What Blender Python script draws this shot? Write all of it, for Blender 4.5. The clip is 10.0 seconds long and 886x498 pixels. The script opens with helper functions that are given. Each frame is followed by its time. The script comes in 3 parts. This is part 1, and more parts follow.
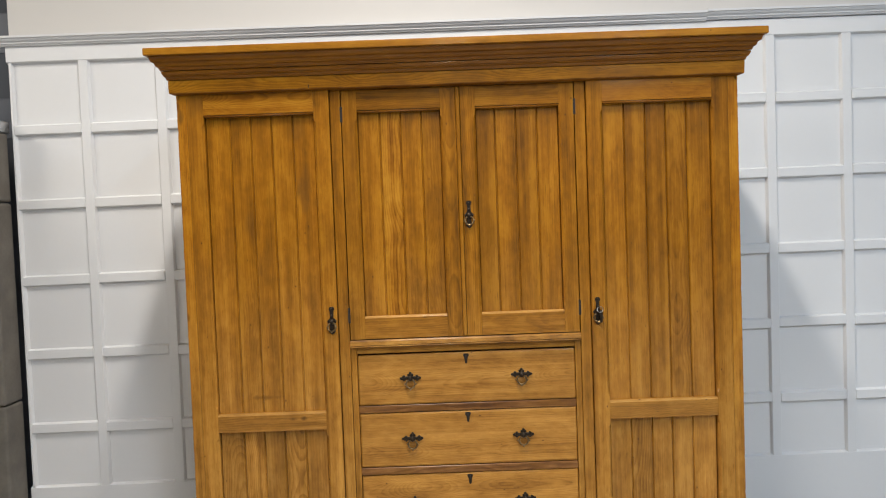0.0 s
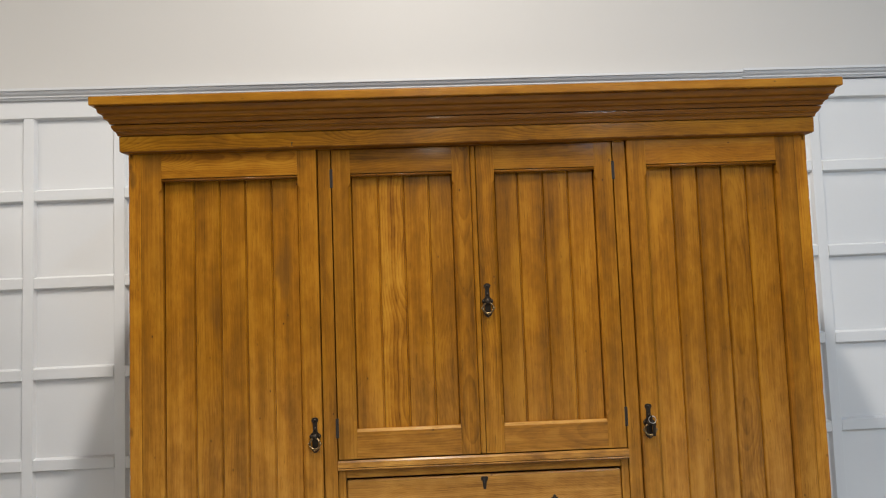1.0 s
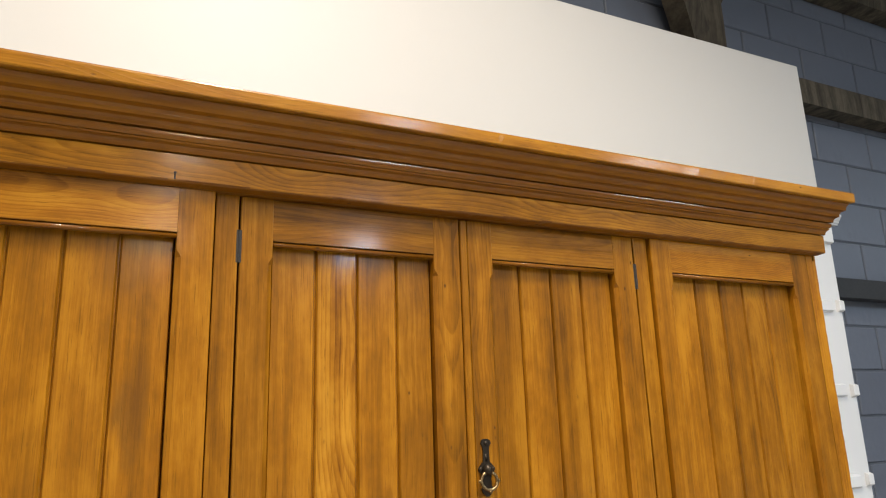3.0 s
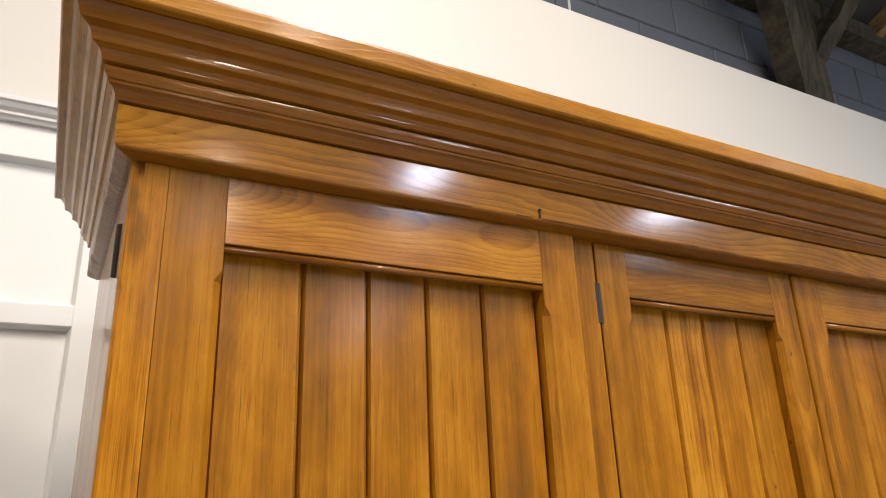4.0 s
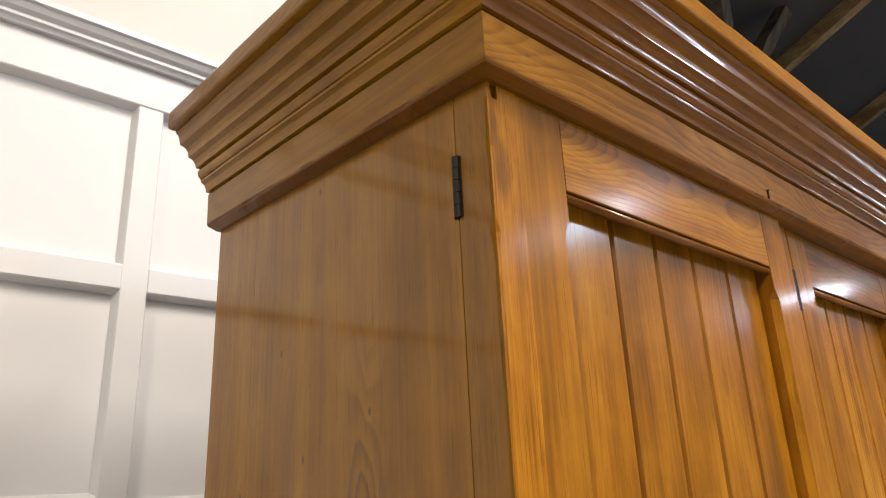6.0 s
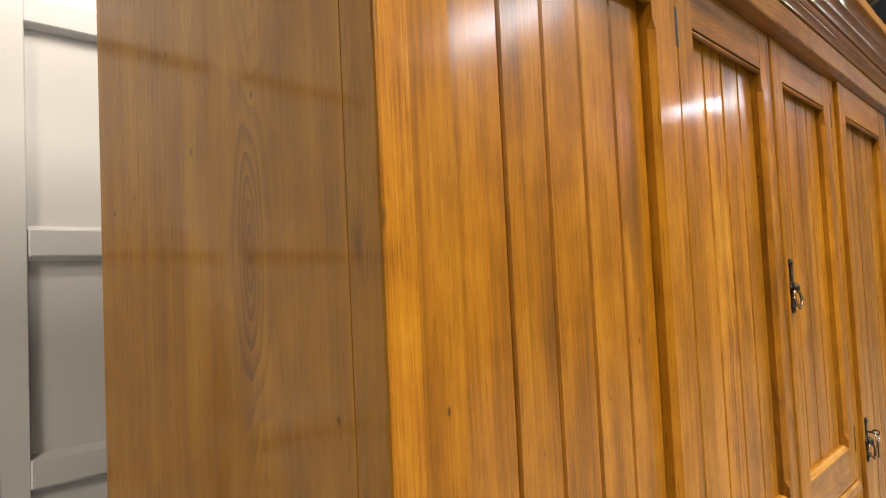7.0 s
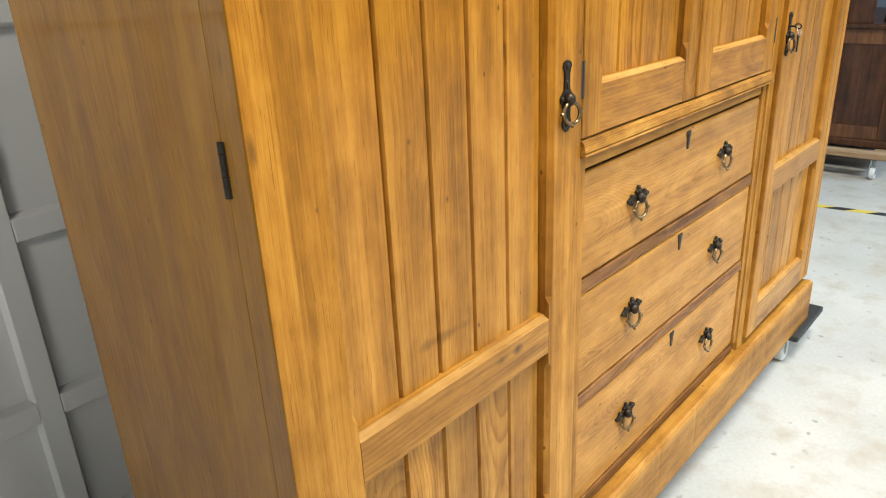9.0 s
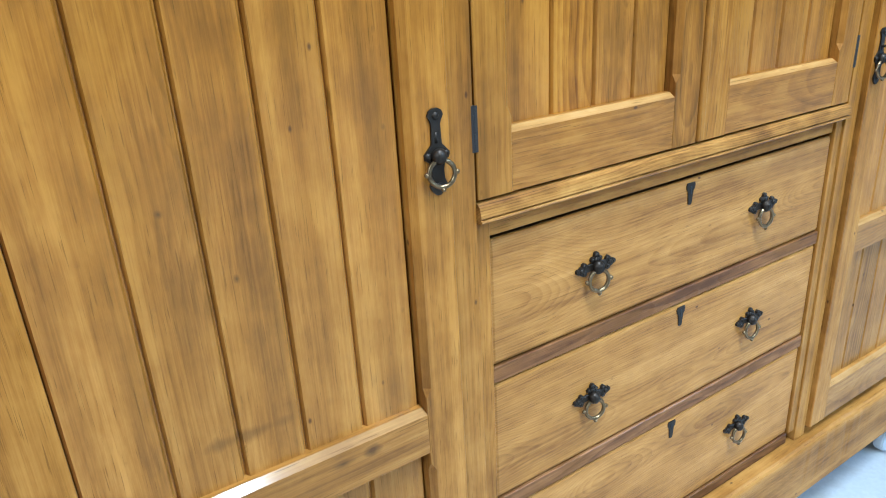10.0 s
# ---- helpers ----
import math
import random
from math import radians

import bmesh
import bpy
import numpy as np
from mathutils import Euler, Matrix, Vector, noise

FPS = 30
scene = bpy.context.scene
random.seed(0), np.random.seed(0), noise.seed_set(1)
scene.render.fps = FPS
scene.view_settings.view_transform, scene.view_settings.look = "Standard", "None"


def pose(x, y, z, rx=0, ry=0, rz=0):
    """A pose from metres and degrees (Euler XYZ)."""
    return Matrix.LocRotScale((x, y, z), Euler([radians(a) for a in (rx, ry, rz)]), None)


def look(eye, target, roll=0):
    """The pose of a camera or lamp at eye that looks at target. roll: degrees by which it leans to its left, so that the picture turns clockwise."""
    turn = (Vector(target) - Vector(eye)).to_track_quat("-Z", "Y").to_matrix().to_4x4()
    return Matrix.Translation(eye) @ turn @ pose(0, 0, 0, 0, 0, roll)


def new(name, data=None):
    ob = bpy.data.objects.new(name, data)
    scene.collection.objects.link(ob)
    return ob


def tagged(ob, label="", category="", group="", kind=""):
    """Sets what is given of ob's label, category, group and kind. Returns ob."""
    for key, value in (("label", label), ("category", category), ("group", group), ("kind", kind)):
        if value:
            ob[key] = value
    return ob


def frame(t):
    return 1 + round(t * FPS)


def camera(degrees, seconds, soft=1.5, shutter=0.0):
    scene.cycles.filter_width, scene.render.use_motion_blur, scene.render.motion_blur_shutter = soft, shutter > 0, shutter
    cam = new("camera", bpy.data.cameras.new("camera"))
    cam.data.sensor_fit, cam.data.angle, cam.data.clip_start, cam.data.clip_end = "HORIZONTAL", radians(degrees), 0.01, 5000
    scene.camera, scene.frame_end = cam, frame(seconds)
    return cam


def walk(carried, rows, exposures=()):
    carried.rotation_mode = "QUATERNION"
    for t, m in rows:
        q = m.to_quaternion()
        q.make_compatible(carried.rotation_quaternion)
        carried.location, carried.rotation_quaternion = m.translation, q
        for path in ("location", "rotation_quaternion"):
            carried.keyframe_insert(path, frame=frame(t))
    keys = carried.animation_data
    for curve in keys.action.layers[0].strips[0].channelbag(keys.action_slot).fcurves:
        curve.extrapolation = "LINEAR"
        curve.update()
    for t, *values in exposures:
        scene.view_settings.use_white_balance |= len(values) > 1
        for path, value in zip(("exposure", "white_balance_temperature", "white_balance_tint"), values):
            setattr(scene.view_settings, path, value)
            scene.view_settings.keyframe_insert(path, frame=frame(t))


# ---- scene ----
cam = camera(64.4, 10.0, soft=1.1)
PATH = [
    (0, (0.94, -2.558, 1.432), (0.942, -0.56, 1.358), -2.1),
    (0.5, (0.888, -2.311, 1.412), (0.932, -0.312, 1.448), -2.0),
    (1, (0.848, -2.071, 1.465), (0.913, -0.077, 1.61), -2.1),
    (1.5, (0.764, -1.818, 1.461), (0.985, 0.128, 1.868), -2.1),
    (2, (0.728, -1.58, 1.486), (1.101, 0.326, 1.96), -2.2),
    (2.2, (0.719, -1.477, 1.507), (1.229, 0.398, 1.981), -2.2),
    (3.3, (0.226, -1.02, 1.554), (1.167, 0.678, 2.034), -1.8),
    (3.5, (0.132, -0.913, 1.57), (1.108, 0.764, 2.053), -1.8),
    (4, (-0.036, -0.694, 1.6), (0.878, 0.957, 2.262), -2.2),
    (4.5, (-0.23, -0.489, 1.647), (0.742, 1.093, 2.39), -2.1),
    (5, (-0.317, -0.348, 1.693), (0.823, 1.114, 2.444), -2.4),
    (5.2, (-0.326, -0.323, 1.694), (0.829, 1.127, 2.444), -2.5),
    (6.3, (-0.38, -0.353, 1.561), (0.978, 1.02, 2.08), -2.7),
    (6.5, (-0.368, -0.356, 1.536), (1.043, 1.003, 1.939), -2.8),
    (7, (-0.361, -0.381, 1.493), (1.13, 0.948, 1.593), -2.7),
    (7.5, (-0.357, -0.385, 1.438), (1.149, 0.924, 1.307), -2.7),
    (8, (-0.37, -0.403, 1.38), (1.122, 0.882, 1.035), -2.5),
    (8.5, (-0.37, -0.443, 1.316), (1.084, 0.807, 0.749), -2.7),
    (9, (-0.341, -0.546, 1.263), (1.03, 0.712, 0.532), -2.7),
    (9.5, (-0.161, -0.625, 1.263), (1.008, 0.815, 0.515), -3.2),
    (10, (0.107, -0.659, 1.287), (1.109, 0.902, 0.54), -3.3),
]
EXPOSURES = [(0.0, -0.37, 6500, 10), (1.5, -0.58, 6500, 10), (3.5, 0.02, 7000, 11), (5.0, -0.2, 6900, 14), (6.5, 0.0, 7000, 13), (7.5, 0.27, 7500, 9), (8.5, 0.52, 6700, 2), (9.0, 0.48, 6300, 3), (9.5, 0.40, 5300, 1), (10.0, 0.34, 4450, -1)]
walk(cam, [(t, look(eye, target, roll)) for t, eye, target, roll in PATH], EXPOSURES)

# ---- light and exposure ----
world = bpy.data.worlds.new("hall_world")
scene.world = world
world.use_nodes = True
world.node_tree.nodes["Background"].inputs[0].default_value = (0.5, 0.55, 0.62, 1)
world.node_tree.nodes["Background"].inputs[1].default_value = 0.02


def strip_lamp(x, y, z, length, watts, colour, turn=0.0, width=0.24, beam=180.0):
    """A fluorescent strip hung under the roof, shining down."""
    data = bpy.data.lights.new("strip_lamp", "AREA")
    data.shape, data.size, data.size_y, data.energy, data.color = "RECTANGLE", length, width, watts, colour
    data.spread = math.radians(beam)
    ob = new("strip_lamp", data)
    ob.matrix_world = pose(x, y, z, 0, 0, turn)
    return ob


WARM, COOL = (1.0, 0.90, 0.76), (0.66, 0.82, 1.0)
strip_lamp(0.85, -1.30, 4.48, 1.2, 165, (1.0, 0.95, 0.88), 90, 0.2, 150.0)
strip_lamp(1.1, -6.6, 4.48, 1.2, 125, WARM, 90)
strip_lamp(2.8, -4.6, 4.3, 1.2, 160, COOL, 90)
strip_lamp(5.7, -4.2, 4.3, 1.6, 205, COOL, 90)
strip_lamp(11.5, -4.1, 4.3, 1.4, 190, COOL, 90)
strip_lamp(1.05, -3.2, 4.48, 1.2, 50, WARM, 90)
# fill lamp out of view, added to brighten the wardrobe's left side
strip_lamp(-4.4, -2.2, 4.3, 1.4, 295, (1.0, 0.92, 0.80), 90, 1.0)
strip_lamp(4.2, -9.9, 4.4, 1.6, 150, COOL, 90)
strip_lamp(1.15, -9.9, 4.4, 1.6, 110, WARM, 90)


# ---- materials ----
def nodes_of(name):
    mat = bpy.data.materials.new(name)
    mat.use_nodes = True
    tree = mat.node_tree
    return mat, tree, tree.nodes["Principled BSDF"]


def node(tree, kind, inputs=(), **props):
    n = tree.nodes.new(kind)
    for key, value in props.items():
        setattr(n, key, value)
    for key, value in dict(inputs).items():
        if isinstance(value, bpy.types.NodeSocket):
            tree.links.new(value, n.inputs[key])
        else:
            n.inputs[key].default_value = value
    return n


def maths(tree, op, a, b=0.0, c=0.0):
    return node(tree, "ShaderNodeMath", {0: a, 1: b, 2: c}, operation=op).outputs[0]


def ramp(tree, value, stops):
    n = node(tree, "ShaderNodeValToRGB", {0: value})
    e = n.color_ramp.elements
    while len(e) < len(stops):
        e.new(0.5)
    for el, (at, col) in zip(e, stops):
        el.position = at
        el.color = (*col, 1) if len(col) == 3 else col
    return n.outputs[0]


def mix(tree, fac, a, b, blend="MIX"):
    n = node(tree, "ShaderNodeMix", {"Factor": fac}, data_type="RGBA", blend_type=blend)
    for i, v in ((6, a), (7, b)):
        if isinstance(v, bpy.types.NodeSocket):
            tree.links.new(v, n.inputs[i])
        else:
            n.inputs[i].default_value = (*v, 1)
    return n.outputs[2]


def wood(name, axes, light, mid, dark, rough=0.34, blotch=0.5, ring=0.0062, stain=(0.16, 0.066, 0.004), vary=0.2, coat=0.22, figure=None, shine=0.11, gloss=0.1, flame=0.17, contrast=1.0, knot=None, worn=None, grain=0.27, marks=()):
    """Sawn and waxed pine. axes: which of x, y, z run along the grain, across the face and into it; knot: (along, across, how far its rings reach);
    grain: the strength of the fine lines; marks: old dark stains as (along, across, reach along, reach across, strength)."""
    mat, tree, bsdf = nodes_of(name)
    xyz = node(tree, "ShaderNodeSeparateXYZ", {0: node(tree, "ShaderNodeTexCoord").outputs["Object"]})
    along, across, depth = (xyz.outputs["xyz".index(a)] for a in axes)
    rnd = node(tree, "ShaderNodeObjectInfo").outputs["Random"]
    shift = maths(tree, "MULTIPLY", rnd, 61.0)

    def noise_at(la, ac, de, detail=3.0, rough_=0.5):
        v = node(tree, "ShaderNodeCombineXYZ", {0: maths(tree, "MULTIPLY_ADD", along, la, shift), 1: maths(tree, "MULTIPLY_ADD", across, ac, shift), 2: maths(tree, "MULTIPLY", depth, de)})
        return node(tree, "ShaderNodeTexNoise", {"Vector": v.outputs[0], "Scale": 1.0, "Detail": detail, "Roughness": rough_}).outputs[0]

    bend = noise_at(1.6, 0.6, 0.5, 2.0)
    wob = noise_at(4.0, 14.0, 8.0, 3.0)
    aw = maths(tree, "PINGPONG", maths(tree, "ADD", maths(tree, "MULTIPLY_ADD", bend, 0.09, maths(tree, "MULTIPLY_ADD", depth, 0.8, across)), maths(tree, "MULTIPLY", rnd, 3.7)), 0.085)
    cd = maths(tree, "MULTIPLY_ADD", bend, flame, -0.21 * flame)
    r = maths(tree, "SQRT", maths(tree, "ADD", maths(tree, "POWER", aw, 2.0), maths(tree, "POWER", cd, 2.0)))
    r = maths(tree, "MULTIPLY_ADD", wob, 0.006, r)
    near = None
    if knot:
        da = maths(tree, "MULTIPLY", maths(tree, "SUBTRACT", along, knot[0]), 0.16)
        dc = maths(tree, "SUBTRACT", across, knot[1])
        d = maths(tree, "SQRT", maths(tree, "ADD", maths(tree, "POWER", da, 2.0), maths(tree, "POWER", dc, 2.0)))
        d = maths(tree, "MULTIPLY_ADD", wob, 0.006, d)
        near = ramp(tree, d, [(0.0, (1, 1, 1)), (knot[2], (0, 0, 0))])
        near = node(tree, "ShaderNodeSeparateXYZ", {0: near}).outputs[0]
        r = maths(tree, "ADD", maths(tree, "MULTIPLY", d, near), maths(tree, "MULTIPLY", r, maths(tree, "SUBTRACT", 1.0, near)))
    saw = maths(tree, "FRACT", maths(tree, "DIVIDE", r, ring))
    rings = maths(tree, "MULTIPLY", maths(tree, "POWER", saw, 2.2), maths(tree, "SUBTRACT", 1.0, maths(tree, "POWER", saw, 14.0)))
    ringing = maths(tree, "MULTIPLY_ADD", maths(tree, "POWER", maths(tree, "FRACT", maths(tree, "MULTIPLY", rnd, 17.3)), 4.0), 0.40, 0.04)
    if figure is not None:
        ringing = figure
    if knot:
        ringing = maths(tree, "MULTIPLY_ADD", near, 0.85, ringing)
    fibre = noise_at(9.0, 420.0, 200.0, 2.0)
    fleck = noise_at(20.0, 900.0, 450.0, 2.0, 0.6)
    lines = noise_at(2.2, 560.0, 280.0, 3.0, 0.6)
    thread = noise_at(1.8, 165.0, 80.0, 2.0, 0.5)
    streak = noise_at(0.75, 30.0, 15.0, 3.0, 0.5)
    patch = noise_at(4.6, 13.0, 6.0, 3.0, 0.5)
    mottle = noise_at(17.0, 36.0, 18.0, 4.0, 0.6)

    def about(v, gain, rest):
        return maths(tree, "MULTIPLY_ADD", maths(tree, "SUBTRACT", v, 0.5), gain, rest)

    value = about(streak, 1.15 * contrast, about(patch, 1.0 * contrast, about(mottle, 0.75 * contrast, about(thread, 0.5 * contrast, about(lines, grain, about(fleck, 0.36, maths(tree, "MULTIPLY_ADD", rings, ringing, 0.46)))))))
    col = ramp(tree, value, [(0.2, light), (0.5, mid), (0.88, dark)])
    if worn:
        # worn mixes in the PALE tones, more towards the bottom
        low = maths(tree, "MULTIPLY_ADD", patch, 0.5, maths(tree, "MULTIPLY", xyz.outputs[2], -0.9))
        pale_tones = ramp(tree, value, [(0.2, PALE[0]), (0.5, PALE[1]), (0.88, PALE[2])])
        col = mix(tree, maths(tree, "MULTIPLY", ramp(tree, maths(tree, "ADD", low, 1.2), [(0.2, (0, 0, 0)), (0.95, (1, 1, 1))]), worn), col, pale_tones)
    soil = noise_at(3.6, 10.0, 5.0, 7.0, 0.66)
    smudge = ramp(tree, soil, [(0.53, (0, 0, 0)), (0.72, (1, 1, 1))])
    col = mix(tree, maths(tree, "MULTIPLY", smudge, blotch), col, stain)
    for m_along, m_across, reach_along, reach_across, strength in marks:
        da = maths(tree, "DIVIDE", maths(tree, "SUBTRACT", along, m_along), reach_along)
        dc = maths(tree, "DIVIDE", maths(tree, "SUBTRACT", across, m_across), reach_across)
        d = maths(tree, "SQRT", maths(tree, "ADD", maths(tree, "POWER", maths(tree, "ABSOLUTE", da), 2.0), maths(tree, "POWER", maths(tree, "ABSOLUTE", dc), 2.0)))
        d = about(mottle, 2.2, about(soil, 2.4, d))
        col = mix(tree, maths(tree, "MULTIPLY", ramp(tree, d, [(0.15, (1, 1, 1)), (0.95, (0, 0, 0))]), strength), col, (0.075, 0.032, 0.007))
    tone = maths(tree, "MULTIPLY_ADD", rnd, vary, 1.0 - vary / 2)
    col = mix(tree, 1.0, col, node(tree, "ShaderNodeCombineXYZ", {0: tone, 1: tone, 2: tone}).outputs[0], "MULTIPLY")
    spot_at = node(tree, "ShaderNodeCombineXYZ", {0: maths(tree, "MULTIPLY_ADD", along, 0.55, shift), 1: across, 2: depth}).outputs[0]
    specks = node(tree, "ShaderNodeTexVoronoi", {"Vector": spot_at, "Scale": 21.0}).outputs[0]
    col = mix(tree, ramp(tree, specks, [(0.025, (0.8, 0.8, 0.8)), (0.06, (0, 0, 0))]), col, (0.05, 0.02, 0.008))
    dents = node(tree, "ShaderNodeTexVoronoi", {"Vector": spot_at, "Scale": 58.0}).outputs[0]
    dent = maths(tree, "MULTIPLY", ramp(tree, dents, [(0.05, (1, 1, 1)), (0.16, (0, 0, 0))]), smudge)
    col = mix(tree, maths(tree, "MULTIPLY", dent, 0.6), col, (0.05, 0.02, 0.008))
    pores = noise_at(15.0, 520.0, 260.0, 2.0, 0.55)
    pore = ramp(tree, pores, [(0.63, (0, 0, 0)), (0.69, (0.6, 0.6, 0.6))])
    col = mix(tree, pore, col, tuple(0.62 * v for v in stain))
    tree.links.new(col, bsdf.inputs["Base Color"])
    rg = maths(tree, "MULTIPLY_ADD", patch, 0.16, maths(tree, "MULTIPLY_ADD", fibre, 0.1, rough - 0.05))
    tree.links.new(rg, bsdf.inputs["Roughness"])
    bsdf.inputs["Coat Weight"].default_value = coat
    bsdf.inputs["Specular IOR Level"].default_value = shine
    tree.links.new(maths(tree, "MULTIPLY_ADD", patch, 0.12, gloss - 0.05), bsdf.inputs["Coat Roughness"])
    height = maths(tree, "MULTIPLY_ADD", fibre, 0.35, maths(tree, "MULTIPLY_ADD", patch, 1.6, maths(tree, "MULTIPLY_ADD", dent, -0.5, maths(tree, "MULTIPLY", rings, 0.6))))
    b = node(tree, "ShaderNodeBump", {"Height": height, "Strength": 0.22, "Distance": 0.0016})
    tree.links.new(b.outputs[0], bsdf.inputs["Normal"])
    film = node(tree, "ShaderNodeBump", {"Height": maths(tree, "MULTIPLY_ADD", patch, 1.8, maths(tree, "MULTIPLY", streak, 0.4)), "Strength": 0.16, "Distance": 0.0016})
    tree.links.new(film.outputs[0], bsdf.inputs["Coat Normal"])
    return mat


HONEY = ((0.335, 0.139, 0.0095), (0.235, 0.088, 0.0042), (0.115, 0.043, 0.003))
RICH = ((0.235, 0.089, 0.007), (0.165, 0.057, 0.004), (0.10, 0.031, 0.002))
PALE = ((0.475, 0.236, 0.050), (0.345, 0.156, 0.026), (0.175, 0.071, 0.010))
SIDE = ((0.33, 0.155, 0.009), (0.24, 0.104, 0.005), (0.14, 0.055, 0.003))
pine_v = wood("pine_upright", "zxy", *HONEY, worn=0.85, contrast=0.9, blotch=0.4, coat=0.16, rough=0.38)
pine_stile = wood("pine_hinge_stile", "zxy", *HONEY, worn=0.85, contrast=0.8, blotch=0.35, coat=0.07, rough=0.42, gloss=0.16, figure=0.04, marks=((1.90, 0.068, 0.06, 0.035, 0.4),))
pine_cathedral = wood("pine_cathedral_board", "zxy", (0.42, 0.190, 0.018), (0.30, 0.118, 0.008), (0.13, 0.042, 0.003), blotch=0.3, ring=0.0065, figure=0.34, flame=0.24, contrast=0.9)
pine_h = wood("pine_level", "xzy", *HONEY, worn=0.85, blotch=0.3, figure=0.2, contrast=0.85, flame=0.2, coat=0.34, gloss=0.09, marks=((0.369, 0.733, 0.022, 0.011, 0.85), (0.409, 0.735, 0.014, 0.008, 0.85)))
pine_frieze = wood("pine_frieze", "xzy", (0.40, 0.176, 0.012), (0.285, 0.112, 0.005), (0.13, 0.046, 0.002), blotch=0.15, figure=0.34, contrast=0.7, flame=0.22, ring=0.0032, coat=0.36, gloss=0.11)
pine_fascia = wood("pine_fascia", "xzy", (0.36, 0.158, 0.013), (0.27, 0.105, 0.006), (0.15, 0.052, 0.003), blotch=0.25, figure=0.08, contrast=0.7, coat=0.16, gloss=0.14)
pine_flame = wood("pine_flame_rail", "xzy", (0.43, 0.190, 0.015), (0.29, 0.108, 0.006), (0.13, 0.040, 0.002), blotch=0.15, ring=0.0030, figure=0.26, contrast=0.6, flame=0.2, vary=0.1, coat=0.30, gloss=0.14)
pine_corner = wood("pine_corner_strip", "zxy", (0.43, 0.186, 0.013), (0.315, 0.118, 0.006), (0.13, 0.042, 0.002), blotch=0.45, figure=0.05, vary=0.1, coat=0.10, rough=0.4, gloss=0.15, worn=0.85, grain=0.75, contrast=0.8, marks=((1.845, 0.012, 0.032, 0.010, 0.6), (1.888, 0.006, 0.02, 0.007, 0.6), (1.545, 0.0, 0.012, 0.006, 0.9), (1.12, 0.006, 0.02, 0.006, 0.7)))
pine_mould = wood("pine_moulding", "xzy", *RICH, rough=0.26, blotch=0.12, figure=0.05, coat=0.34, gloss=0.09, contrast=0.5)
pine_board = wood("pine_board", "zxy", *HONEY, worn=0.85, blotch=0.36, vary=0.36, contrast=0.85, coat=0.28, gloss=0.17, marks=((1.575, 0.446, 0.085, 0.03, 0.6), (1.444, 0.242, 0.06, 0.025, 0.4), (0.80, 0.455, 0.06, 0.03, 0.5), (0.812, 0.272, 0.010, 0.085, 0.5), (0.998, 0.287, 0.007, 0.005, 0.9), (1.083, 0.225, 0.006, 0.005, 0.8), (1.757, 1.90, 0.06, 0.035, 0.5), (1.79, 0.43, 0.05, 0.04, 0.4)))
pine_pale = wood("pine_drawer", "xzy", (0.515, 0.254, 0.054), (0.385, 0.174, 0.029), (0.185, 0.073, 0.010), rough=0.36, blotch=0.26, figure=0.2, contrast=0.72, stain=(0.23, 0.10, 0.014), ring=0.0036, grain=0.45, coat=0.3, gloss=0.2)
pine_rail = wood("pine_red_rail", "xzy", (0.28, 0.128, 0.040), (0.175, 0.073, 0.020), (0.075, 0.028, 0.008), rough=0.45, ring=0.012, figure=0.35, coat=0.2, gloss=0.25, contrast=1.0)
pine_bold = wood("pine_bold_grain", "xzy", (0.46, 0.235, 0.05), (0.31, 0.14, 0.024), (0.08, 0.028, 0.005), rough=0.4, ring=0.0034, figure=0.24, blotch=0.15, coat=0.3, gloss=0.2)
pine_paler = wood("pine_paler_edge", "xzy", (0.43, 0.24, 0.075), (0.33, 0.17, 0.042), (0.18, 0.08, 0.018), rough=0.36, blotch=0.25, figure=0.1, contrast=0.9)
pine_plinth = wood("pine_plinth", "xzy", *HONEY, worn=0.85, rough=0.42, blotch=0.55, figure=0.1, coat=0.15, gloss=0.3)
pine_side = wood("pine_side", "zyx", *SIDE, rough=0.3, blotch=0.25, coat=0.55, gloss=0.06, contrast=0.6, figure=0.04, ring=0.009, knot=(1.537, 0.177, 0.045))
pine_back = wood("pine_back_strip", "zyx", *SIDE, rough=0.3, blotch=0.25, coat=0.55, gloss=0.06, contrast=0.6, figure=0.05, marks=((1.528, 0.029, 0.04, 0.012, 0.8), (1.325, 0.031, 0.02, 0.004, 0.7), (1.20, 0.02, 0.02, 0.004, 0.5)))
pine_return = wood("pine_return", "yzx", *SIDE, rough=0.3, blotch=0.2, coat=0.4, contrast=0.55, figure=0.14)
dark_oak = wood("dark_stained_oak", "zyx", (0.080, 0.030, 0.012), (0.050, 0.018, 0.007), (0.02, 0.007, 0.003), rough=0.35, blotch=0.4, stain=(0.015, 0.007, 0.004), coat=0.25, shine=0.3)
brown_oak = wood("mid_brown_oak", "zyx", (0.17, 0.075, 0.03), (0.11, 0.045, 0.018), (0.05, 0.019, 0.008), rough=0.35, coat=0.25, shine=0.3, blotch=0.4, stain=(0.02, 0.009, 0.005))
raw_timber = wood("raw_dolly_timber", "yxz", (0.34, 0.24, 0.15), (0.27, 0.18, 0.105), (0.18, 0.11, 0.06), rough=0.7, coat=0.0, shine=0.3)
beam_wood = wood("weathered_beam", "zxy", (0.095, 0.080, 0.058), (0.060, 0.050, 0.036), (0.028, 0.022, 0.016), rough=0.8, stain=(0.02, 0.017, 0.014), coat=0.0, shine=0.3)
rafter_wood = wood("rafter_timber", "yxz", (0.30, 0.21, 0.105), (0.22, 0.145, 0.07), (0.12, 0.075, 0.035), rough=0.75, coat=0.0, shine=0.3)


